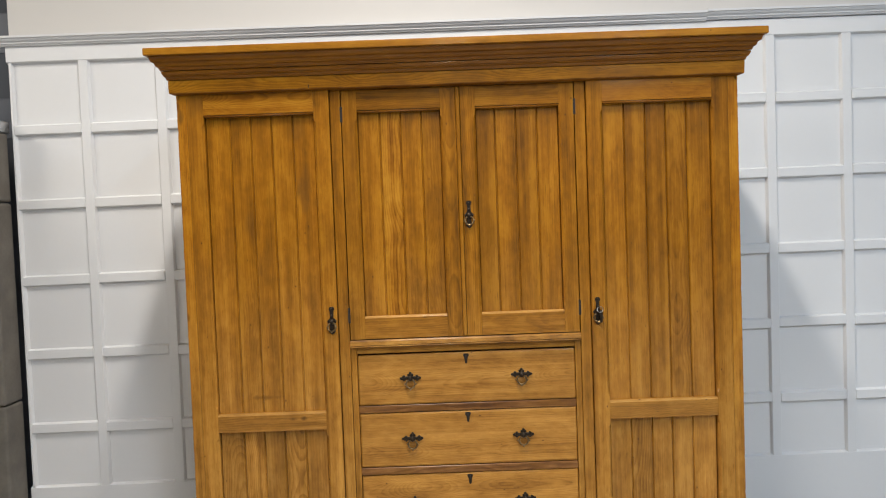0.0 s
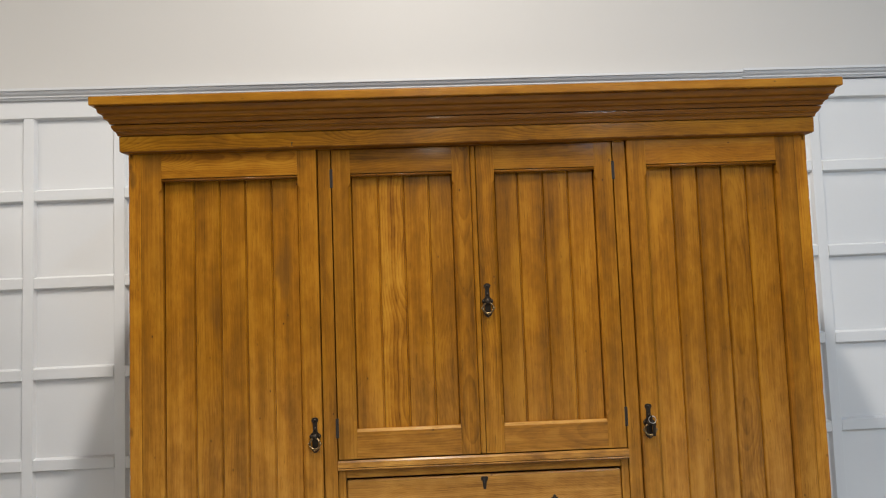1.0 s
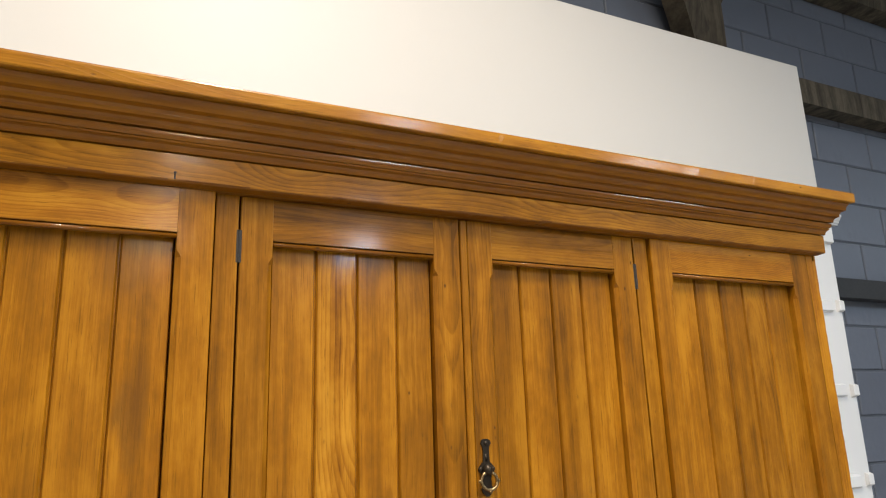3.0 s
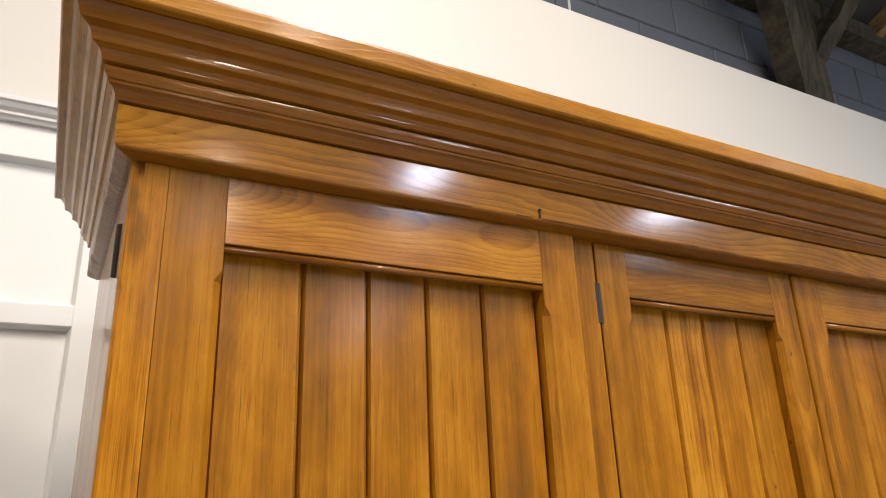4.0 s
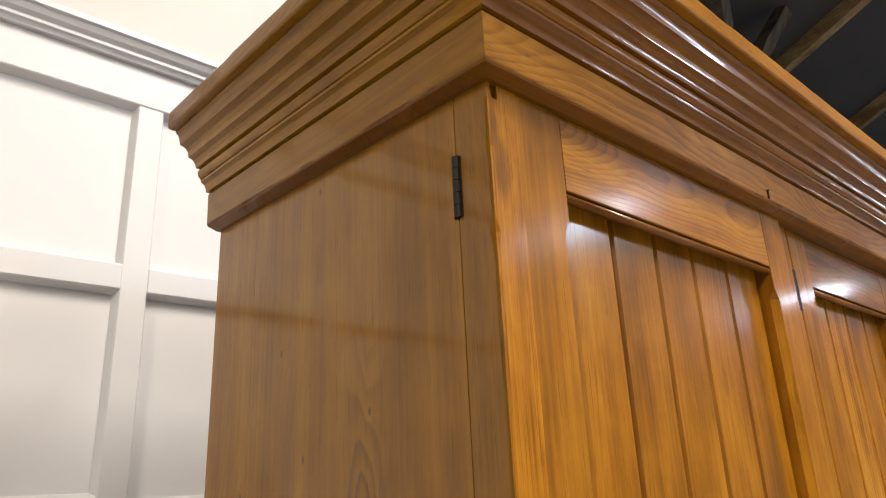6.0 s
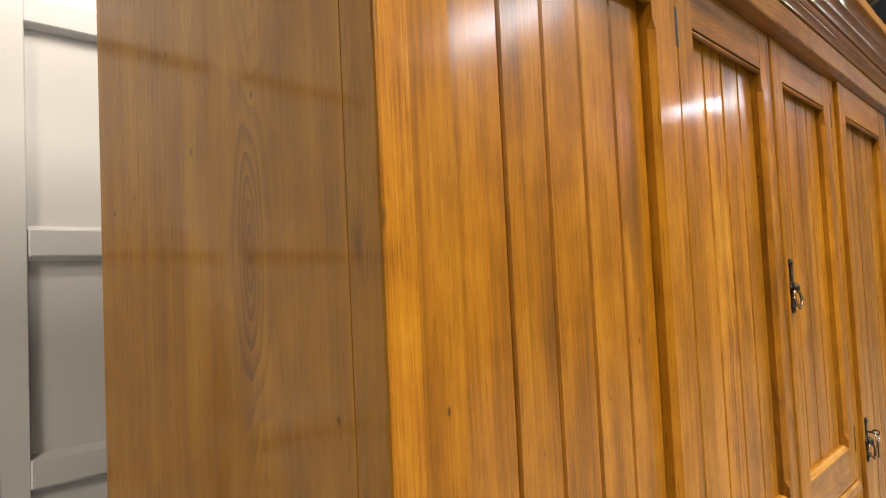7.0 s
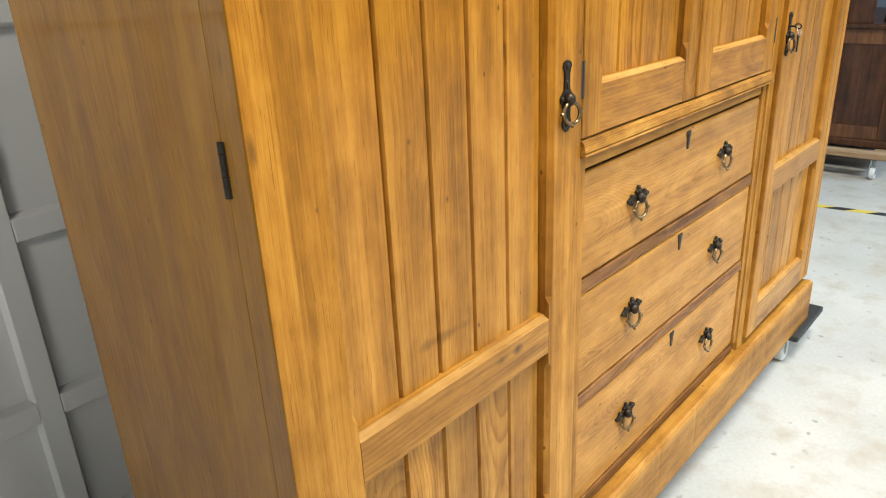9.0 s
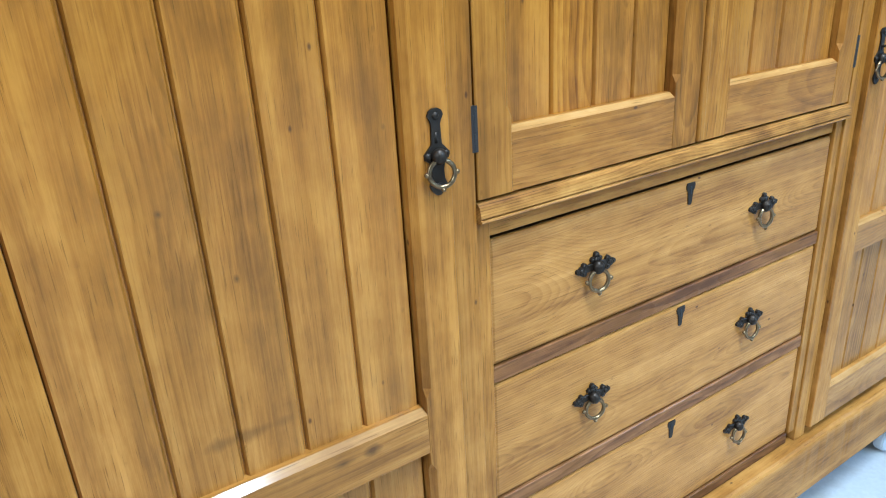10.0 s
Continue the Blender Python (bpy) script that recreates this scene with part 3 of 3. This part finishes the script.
def side_door(flip):
    door = part("door", boxed(*mirrored(0.045, 0.545, flip), 0.0312, 0.034, 0.286, 1.922), pine_v, wardrobe, "boarded wardrobe door with chamfered frame, closed")
    X = lambda x: W - x if flip else x  # noqa: E731
    strip = [(0.0358, 0.0392), (0.0358, 0.0002), (0.003, 0.0002), (0.0009, 0.0009), (0.0, 0.003), (0.0, 0.0392)]
    secs = []
    for i in range(111):
        z = 0.283 + (1.911 - 0.283) * i / 110
        k = 0.0006 + max(0.0, random.gauss(0.0, 0.0007)) + (0.0012 if random.random() < 0.08 else 0.0)
        worn = strip[:2] + [(0.0022 + k, 0.0002), (0.0004 + k * 0.4, 0.0004 + k * 0.5), (0.0, 0.0022 + k * 1.4)] + strip[5:]
        secs.append([(X(a), b, z) for a, b in worn])
    bm = loft(bmesh.new(), secs)
    for x0, x1, y0 in ((0.0, 0.0055, 0.0008), (0.0125, 0.0358, 0.0002), (0.0055, 0.0125, 0.005)):
        box(bm, *mirrored(x0, x1, flip), y0, 0.0392, 1.911, 1.9262)
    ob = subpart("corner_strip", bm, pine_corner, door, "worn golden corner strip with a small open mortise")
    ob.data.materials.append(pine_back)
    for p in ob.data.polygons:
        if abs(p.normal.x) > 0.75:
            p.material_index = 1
    runs = [(0.392, 0.672), (0.775, 1.822)]
    subpart("stile", stile(X(0.0364), X(0.095), 0.0008, 0.039, 0.284, 1.925, runs, e=0.0001), pine_stile, door)
    subpart("stile", stile(X(0.5485), X(0.492), 0.0, 0.034, 0.284, 1.925, runs), pine_v, door)
    xs = mirrored(0.095, 0.492, flip)
    subpart("top_rail", cross_rail(*xs, 0.0005, 0.034, 1.8505, 1.925), pine_flame, door)
    subpart("bead", bead(*xs, 0.0055, 1.8452, 0.0044), pine_mould, door, "rounded pine bead", True)
    paler_chamfer(subpart("mid_rail", cross_rail(*xs, 0.0005, 0.034, 0.690, 0.757, top=0.007), pine_h, door))
    paler_chamfer(subpart("bottom_rail", cross_rail(*xs, 0.0005, 0.034, 0.284, 0.372, top=0.007), pine_h, door))
    cuts = sorted(X(x) for x in (0.095, 0.183, 0.259, 0.334, 0.411, 0.492))
    boards(door, cuts, 0.019, 0.742, 1.85)
    boards(door, cuts, 0.019, 0.358, 0.70)
    lock_plate(door, X(0.528), 0.0, 1.088, -14 if not flip else -8)
    return door


def hinge(owner, at, along_x=False, length=0.055, r=0.0042):
    """A butt hinge's knuckle with its two narrow leaves."""
    x, y, z = at
    bm = bmesh.new()
    for k in range(5):
        cyl(bm, (x, y, z - length / 2 + length * (k + 0.5) / 5), r, length / 5 - 0.0006, seg=12)
    if along_x:
        box(bm, x - 0.0045, x + 0.0045, y - 0.0012, y + 0.004, z - length / 2, z + length / 2)
    else:
        box(bm, x, x + 0.003, y - 0.005, y + 0.005, z - length / 2, z + length / 2)
    subpart("hinge", bm, hinge_steel, owner, "blackened steel butt hinge")


door_left = side_door(False)
door_right = side_door(True)
for z in (1.8425, 1.0985):
    hinge(door_left, (-0.0005, 0.0395, z))
    hinge(door_right, (W + 0.0005, 0.0395, z))


def mid_door(flip):
    Y = 0.010
    X = lambda x: W - x if flip else x  # noqa: E731
    door = part("door", boxed(*mirrored(0.595, 1.00, flip), Y + 0.0302, Y + 0.033, 1.018, 1.922), pine_v, wardrobe, "short boarded upper door with chamfered frame, closed")
    runs = [(1.112, 1.822)]
    subpart("stile", stile(X(0.5925), X(0.647), Y, Y + 0.03, 1.016, 1.924, runs), pine_v, door)
    subpart("stile", stile(X(1.005), X(0.950), Y, Y + 0.03, 1.016, 1.924, runs), pine_v, door)
    xs = mirrored(0.647, 0.950, flip)
    subpart("top_rail", cross_rail(*xs, Y + 0.0005, Y + 0.03, 1.8505, 1.924), pine_h, door)
    subpart("bead", bead(*xs, Y + 0.0055, 1.8452, 0.0044), pine_mould, door, "rounded pine bead", True)
    paler_chamfer(subpart("bottom_rail", cross_rail(*xs, Y + 0.0005, Y + 0.03, 1.016, 1.099, top=0.007), pine_h, door))
    boards(door, sorted(X(x) for x in (0.647, 0.727, 0.803, 0.879, 0.950)), Y + 0.018, 1.083, 1.85, -1 if flip else 1)
    if flip:
        bm = box(bmesh.new(), 1.006, 1.0205, Y - 0.004, Y + 0.02, 1.016, 1.924, c=0.004, seg=3)
        subpart("meeting_bead", bm, pine_v, door, "rounded bead covering the joint of the doors")
        lock_plate(door, 1.042, Y, 1.457, -6)
    for z in (1.8375, 1.105):
        hinge(door, (X(0.5905), Y + 0.0008, z), True, 0.056, 0.0022)
    return door


mid_door(False)
mid_door(True)

for flip in (False, True):
    part("post", boxed(*mirrored(0.5515, 0.5890, flip), 0.010, 0.045, 0.262, 1.931, c=0.0012, seg=2), pine_v, wardrobe)
    part("drawer_frame_side", boxed(*mirrored(0.5905, 0.6115, flip), 0.014, 0.045, 0.288, 0.984, c=0.001), pine_v, wardrobe)
    xs = mirrored(0.0, 0.020, flip)
    part("side_panel", boxed(*xs, 0.0405, 0.3921, 0.12, 1.955, c=0.0003), pine_side, wardrobe)
    part("side_panel", boxed(*xs, 0.3924, 0.4955, 0.12, 1.955, c=0.0003), pine_back, wardrobe)

bm = bmesh.new()
prof = [(0.045, 0.9855), (0.0045, 0.9855), (0.001, 0.987), (0.0, 0.9885), (0.001, 0.9905), (0.0055, 0.9918), (0.0055, 0.9928), (0.0015, 0.9938), (0.0045, 1.0075), (0.009, 1.0120), (0.045, 1.0132)]
loft(bm, [[(x, y, z) for y, z in prof] for x in (0.590, W - 0.590)])
part("waist_moulding", bm, pine_bold, wardrobe, "moulded strip with bold open grain")
part("drawer_frame_head", boxed(0.6117, W - 0.6117, 0.019, 0.045, 0.9607, 0.9853, c=0.001), pine_plinth, wardrobe)
for z0, z1 in ((0.7395, 0.7655), (0.5075, 0.5335), (0.262, 0.2875)):
    part("drawer_divider", boxed(0.6117, W - 0.6117, 0.0165, 0.045, z0, z1, c=0.0015), pine_rail, wardrobe, "reddish rail between drawers")
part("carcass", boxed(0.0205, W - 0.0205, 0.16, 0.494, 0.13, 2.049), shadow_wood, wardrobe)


def drawer_pull(drawer, x, y, z, lean):
    bm = bmesh.new()
    box(bm, x - 0.026, x + 0.026, y - 0.004, y, z - 0.0055, z + 0.0065, c=0.0012)
    for sx in (-1, 1):
        for dx, dz, r in ((0.029, 0.0, 0.0065), (0.024, 0.0065, 0.0048), (0.024, -0.0055, 0.0048), (0.0355, 0.0, 0.0042)):
            cyl(bm, (x + sx * dx, y - 0.0022, z + dz), r, 0.0045, "y", 14)
            ball(bm, (x + sx * dx, y - 0.0042, z + dz), r * 0.62, (1, 0.55, 1))
    for dx, dz, r in ((0, 0.011, 0.0075), (0, 0.0185, 0.0048), (-0.007, 0.012, 0.0042), (0.007, 0.012, 0.0042)):
        cyl(bm, (x + dx, y - 0.0022, z + dz), r, 0.0045, "y", 14)
        ball(bm, (x + dx, y - 0.0042, z + dz), r * 0.62, (1, 0.55, 1))
    ball(bm, (x, y - 0.008, z), 0.0095, (1, 1, 1.1))
    subpart("pull_plate", bm, iron, drawer, "dark bronze trefoil pull plate")
    m = Matrix.Translation((x, y - 0.0100, z - 0.020)) @ Matrix.Rotation(radians(lean), 4, "Z") @ Matrix.Rotation(radians(84), 4, "X")
    bm = torus(bmesh.new(), m, 0.0163, 0.0031)
    for a in (0, 180, 270):
        p = m @ Vector((0.0205 * math.cos(radians(a)), 0.0205 * math.sin(radians(a)), 0))
        ball(bm, p, 0.0034)
    subpart("pull_ring", bm, brass, drawer, "worn brass pull ring", True)


def drawer(z0, z1):
    y = 0.0185
    d = part("drawer", boxed(0.6127, W - 0.6127, y, 0.0275, z0, z1, c=0.0055, seg=2), pine_pale, wardrobe, "pale waxed pine drawer with paler upper edge, closed")
    paler_chamfer(d)
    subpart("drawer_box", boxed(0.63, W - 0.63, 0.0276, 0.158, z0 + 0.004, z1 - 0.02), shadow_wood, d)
    for x in (0.805, 1.215):
        drawer_pull(d, x, y, (z0 + z1) / 2 + 0.004, -12 if x < 1 else -6)
    zt = z1 - 0.006
    half = [(0.0, 0.0085), (-0.004, 0.0105), (-0.010, 0.0095), (-0.015, 0.0062), (-0.028, 0.0048), (-0.0345, 0.0042), (-0.0365, 0.002)]
    bm = outline_plate(bmesh.new(), [(1.0125 + w, zt + h) for h, w in half] + [(1.0125 - w, zt + h) for h, w in reversed(half)], y - 0.0016, y)
    subpart("keyhole_plate", bm, iron, d, "tapered bronze keyhole plate")
    bm = cyl(bmesh.new(), (1.0125, y - 0.0018, zt - 0.008), 0.0028, 0.0008, "y", 12)
    box(bm, 1.0112, 1.0138, y - 0.0022, y - 0.0014, zt - 0.019, zt - 0.008)
    subpart("keyhole", bm, rubber, d)


drawer(0.7675, 0.9550)
drawer(0.5355, 0.7370)
drawer(0.2895, 0.5050)


def swept(prof, name, mats, label="", wear=0.0, band=(0.24, 0.26), rise=0.0):
    """A moulding mitred round the front and both ends; prof: closed outline of (outward, z). wear: how far the edge
    between the heights in band is worn back; rise: how much higher the ends run out at the back."""
    runs = [((lambda o: (-o, DEPTH)), (lambda o: (-o, -o)), mats[1], (rise, 0.0)), ((lambda o: (-o, -o)), (lambda o: (W + o, -o)), mats[0], (0.0, 0.0)), ((lambda o: (W + o, -o)), (lambda o: (W + o, DEPTH)), mats[1], (0.0, rise))]
    for a, b, mat, (ra, rb) in runs:
        count = (160 if mat is mats[0] else 44) if wear else 1
        secs = []
        slow = 0.0
        for i in range(count + 1):
            f = i / count
            slow = 0.7 * slow + random.gauss(0.0, wear) if wear else 0.0
            chip = max(0.0, slow) if 0 < i < count else 0.0
            sec = []
            for o, z in prof:
                k = chip if wear and band[0] <= z <= band[1] and o > 0 else 0.0
                p, q = a(o - k), b(o - k)
                sec.append((p[0] + (q[0] - p[0]) * f, p[1] + (q[1] - p[1]) * f, z + ra + (rb - ra) * f + (k * 0.4 if 1.9 < z < 1.95 else -k * 0.5)))
            secs.append(sec)
        ob = part(name, loft(bmesh.new(), secs), mat, wardrobe, label)
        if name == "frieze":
            # downward faces of the frieze take the darker moulding wood
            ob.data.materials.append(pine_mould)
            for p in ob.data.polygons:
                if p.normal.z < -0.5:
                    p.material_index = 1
        if name == "cornice":
            for p in ob.data.polygons:
                p.use_smooth = True
            ob.data.set_sharp_from_angle(angle=radians(24))


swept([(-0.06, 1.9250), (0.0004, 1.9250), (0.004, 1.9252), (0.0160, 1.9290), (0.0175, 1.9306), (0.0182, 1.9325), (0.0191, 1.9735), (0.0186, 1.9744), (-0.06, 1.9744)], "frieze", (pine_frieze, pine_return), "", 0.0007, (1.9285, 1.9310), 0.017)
swept([(-0.03, 1.9750), (0.0160, 1.9750), (0.0160, 1.9764), (0.0225, 1.9766), (0.0230, 1.9785), (0.0235, 1.9820), (0.0258, 1.9862), (0.0295, 1.9888), (0.0305, 1.9892), (0.0309, 1.9922), (0.0290, 1.9928), (0.0320, 1.9934), (0.0345, 1.9965), (0.0357, 2.0005), (0.0353, 2.0045), (0.0290, 2.0052), (0.0290, 2.0070), (0.0386, 2.0074), (0.0395, 2.0098), (0.0400, 2.0130), (0.0430, 2.0172), (0.0475, 2.0195), (0.0497, 2.0200), (0.0504, 2.0228), (0.0508, 2.0268), (0.0540, 2.0315), (0.0595, 2.0342), (0.0621, 2.0348), (0.0629, 2.0385), (0.0640, 2.0440), (0.0665, 2.0485), (0.0690, 2.0505), (0.0690, 2.0526), (-0.03, 2.0526)], "cornice", (pine_mould, pine_return), "", 0.0, (0, 0), 0.017)
swept([(-0.03, 2.0529), (0.0775, 2.0529), (0.0790, 2.0542), (0.0797, 2.0560), (0.0797, 2.0745), (0.0788, 2.0778), (0.0760, 2.0793), (-0.03, 2.0795)], "cornice_board", (pine_fascia, pine_return), "golden top board of the cornice with worn edges", 0.0003, (2.0745, 2.0780), 0.017)
bm = cyl(bmesh.new(), (0.482, -0.0195, 1.9375), 0.0012, 0.011, "z", 10)
cyl(bm, (0.482, -0.0195, 1.9433), 0.0024, 0.0012, "z", 12)
part("nail", bm, iron, wardrobe, "small bent iron nail")
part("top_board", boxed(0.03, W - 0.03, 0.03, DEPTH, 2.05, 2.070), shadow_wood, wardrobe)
swept([(-0.05, 0.12), (0.0165, 0.12), (0.0175, 0.122), (0.0175, 0.246), (0.0165, 0.252), (0.0135, 0.257), (0.008, 0.2605), (-0.05, 0.2615)], "plinth", (pine_plinth, pine_return), "worn plinth with scuffed upper edge", 0.0009, (0.245, 0.27))


# ---- key in the right-hand lock ----
kx, kz = W - 0.528, 1.088
key = thing("key", (kx, -0.02, kz + 0.02), "old steel key with a key ring hanging in the wardrobe lock", "key")
bm = cyl(bmesh.new(), (kx, -0.008, kz + 0.021), 0.0024, 0.014, "y", 12)
part("shaft", bm, iron, key)
part("bow", torus(bmesh.new(), Matrix.Translation((kx, -0.0205, kz + 0.021)) @ Matrix.Rotation(radians(60), 4, "Y"), 0.0068, 0.0016), iron, key, "", True)
part("split_ring", torus(bmesh.new(), Matrix.Translation((kx + 0.004, -0.022, kz + 0.010)) @ Matrix.Rotation(radians(70), 4, "X"), 0.0105, 0.0010), steel, key, "thin steel split ring", True)
bm = box(bmesh.new(), kx + 0.004, kx + 0.012, -0.0225, -0.0200, kz - 0.038, kz - 0.006, c=0.0008)
cyl(bm, (kx + 0.008, -0.021, kz - 0.004), 0.0065, 0.0025, "y", 14)
part("second_key", bm, iron, key)


# ---- dollies ----
def castor(owner, x, y, top, r=0.036):
    bm = box(bmesh.new(), x - 0.03, x + 0.03, y - 0.03, y + 0.03, top - 0.004, top)
    for s in (-1, 1):
        box(bm, x - 0.014, x + 0.014, y + s * 0.017 - 0.0015, y + s * 0.017 + 0.0015, r - 0.006, top - 0.003)
    mount = part("castor_fork", bm, steel, owner, "zinc castor fork")
    bm = cyl(bmesh.new(), (x, y, r), r, 0.026, "y", 26)
    bmesh.ops.bevel(bm, geom=[e for e in bm.edges if abs(e.verts[0].co.y - e.verts[1].co.y) < 1e-6], offset=0.004, segments=2, affect="EDGES")
    subpart("castor_wheel", bm, castor_grey, mount, "pale grey plastic castor wheel")


def wardrobe_dolly(x0, x1):
    d = thing("moving_dolly", ((x0 + x1) / 2, 0.22, 0), "low black moving dolly on pale castors under the wardrobe", "dolly", "dollies under the wardrobe")
    part("platform", boxed(x0, x1, -0.036, 0.46, 0.098, 0.1198, c=0.004, seg=2), rubber, d, "black rubber-topped board")
    for x in (x0 + 0.045, x1 - 0.06):
        for y in (0.02, 0.40):
            castor(d, x, y, 0.098)


wardrobe_dolly(1.885, 2.165)
wardrobe_dolly(-0.14, 0.14)

# ---- hazard tape ----
tape = thing("floor_tape", (3.69, 0.2, 0), "yellow and black hazard tape stuck to the floor", "tape")
for i in range(44):
    y0 = 0.85 - i * 0.1
    bm = loft(bmesh.new(), [[(3.655 - 0.1 * (y - 0.41) + dx, y, z) for y, z in ((y0 + sh, 0.0005), (y0 - 0.1 + sh, 0.0005), (y0 - 0.1 + sh, 0.0014), (y0 + sh, 0.0014))] for dx, sh in ((0, 0), (0.05, -0.05))])
    part("tape_stripe", bm, (tape_yellow, tape_black)[i % 2], tape)


# ---- dark sideboard on its dolly, farther off ----
X0, X1, Y0, Y1 = 4.46, 5.90, 0.245, 0.76
sideboard = thing("sideboard", ((X0 + X1) / 2, (Y0 + Y1) / 2, 0.166), "dark-stained panelled sideboard with turned columns, standing on a dolly", "sideboard")
part("body", boxed(X0 + 0.008, X1, Y0 + 0.008, Y1, 0.212, 0.852, c=0.002), dark_oak, sideboard)
part("base_moulding", boxed(X0 - 0.012, X1 + 0.012, Y0 - 0.012, Y1, 0.1662, 0.212, c=0.009, seg=3), dark_oak, sideboard)
part("top", boxed(X0 - 0.03, X1 + 0.03, Y0 - 0.03, Y1 + 0.015, 0.852, 0.880, c=0.008, seg=3), dark_oak, sideboard)
part("end_rail", boxed(X0, X0 + 0.0075, Y0 + 0.062, Y1 - 0.06, 0.767, 0.851, c=0.002), brown_oak, sideboard, "paler worn rail")
part("end_rail", boxed(X0, X0 + 0.0075, Y0 + 0.062, Y1 - 0.06, 0.2125, 0.292, c=0.002), brown_oak, sideboard)
for y0, y1 in ((Y0, Y0 + 0.061), (Y1 - 0.059, Y1)):
    part("end_stile", boxed(X0 - 0.001, X0 + 0.0075, y0, y1, 0.2125, 0.851, c=0.002), dark_oak, sideboard)
for n in range(3):
    x0 = X0 + 0.02 + 0.47 * n
    door = part("cupboard_door", boxed(x0, x0 + 0.455, Y0 + 0.002, Y0 + 0.0078, 0.23, 0.845), dark_oak, sideboard)
    for a, b, z0, z1 in ((x0, x0 + 0.07, 0.23, 0.845), (x0 + 0.385, x0 + 0.455, 0.23, 0.845), (x0 + 0.071, x0 + 0.384, 0.23, 0.31), (x0 + 0.071, x0 + 0.384, 0.765, 0.845)):
        subpart("door_frame", boxed(a, b, Y0 - 0.010, Y0 + 0.0018, z0, z1, c=0.003), dark_oak, door)
part("back_board", boxed(X0 + 0.03, X1 - 0.03, Y1 - 0.035, Y1, 0.880, 2.08, c=0.004), dark_oak, sideboard)
part("upper_end", boxed(X0 + 0.03, X0 + 0.046, 0.43, Y1 - 0.036, 0.8805, 1.5275, c=0.002), dark_oak, sideboard)
part("shelf", boxed(X0 + 0.04, X1 - 0.04, Y0 + 0.08, Y1 - 0.036, 1.528, 1.556, c=0.006, seg=2), dark_oak, sideboard)
part("canopy", boxed(X0 + 0.02, X1 - 0.02, Y0 + 0.06, Y1 - 0.036, 1.892, 1.95, c=0.012, seg=3), dark_oak, sideboard)


def column(x, y, z0, z1, r):
    """A turned baluster between two shelves."""
    turned = [(0.0, 1.0), (0.07, 1.0), (0.09, 0.55), (0.14, 0.9), (0.2, 0.5), (0.32, 0.72), (0.52, 0.92), (0.68, 0.66), (0.78, 0.5), (0.83, 0.95), (0.88, 0.55), (0.92, 1.05), (1.0, 1.05)]
    bm = loft(bmesh.new(), [[(x + r * k * math.cos(a), y + r * k * math.sin(a), z0 + (z1 - z0) * f) for a in (2 * math.pi * i / 16 for i in range(16))] for f, k in turned])
    part("column", bm, dark_oak, sideboard, "turned dark column", True)


for x in (4.6, 5.18, 5.76):
    column(x, 0.385, 1.556, 1.892, 0.026)
    column(x, 0.365, 0.880, 1.528, 0.034)

cart = thing("furniture_dolly", (5.1, 0.49, 0), "pale raw timber furniture dolly on grey castors", "dolly")
for x in (4.30, 5.20):
    part("slat", boxed(x, x + 0.10, 0.20, 0.79, 0.132, 0.166, c=0.004), raw_timber, cart)
for y in (0.20, 0.69):
    part("bearer", boxed(4.4005, 5.1995, y, y + 0.10, 0.134, 0.1655, c=0.004), raw_timber, cart)
for x in (4.37, 5.25):
    for y in (0.275, 0.70):
        castor(cart, x, y, 0.132, 0.04)
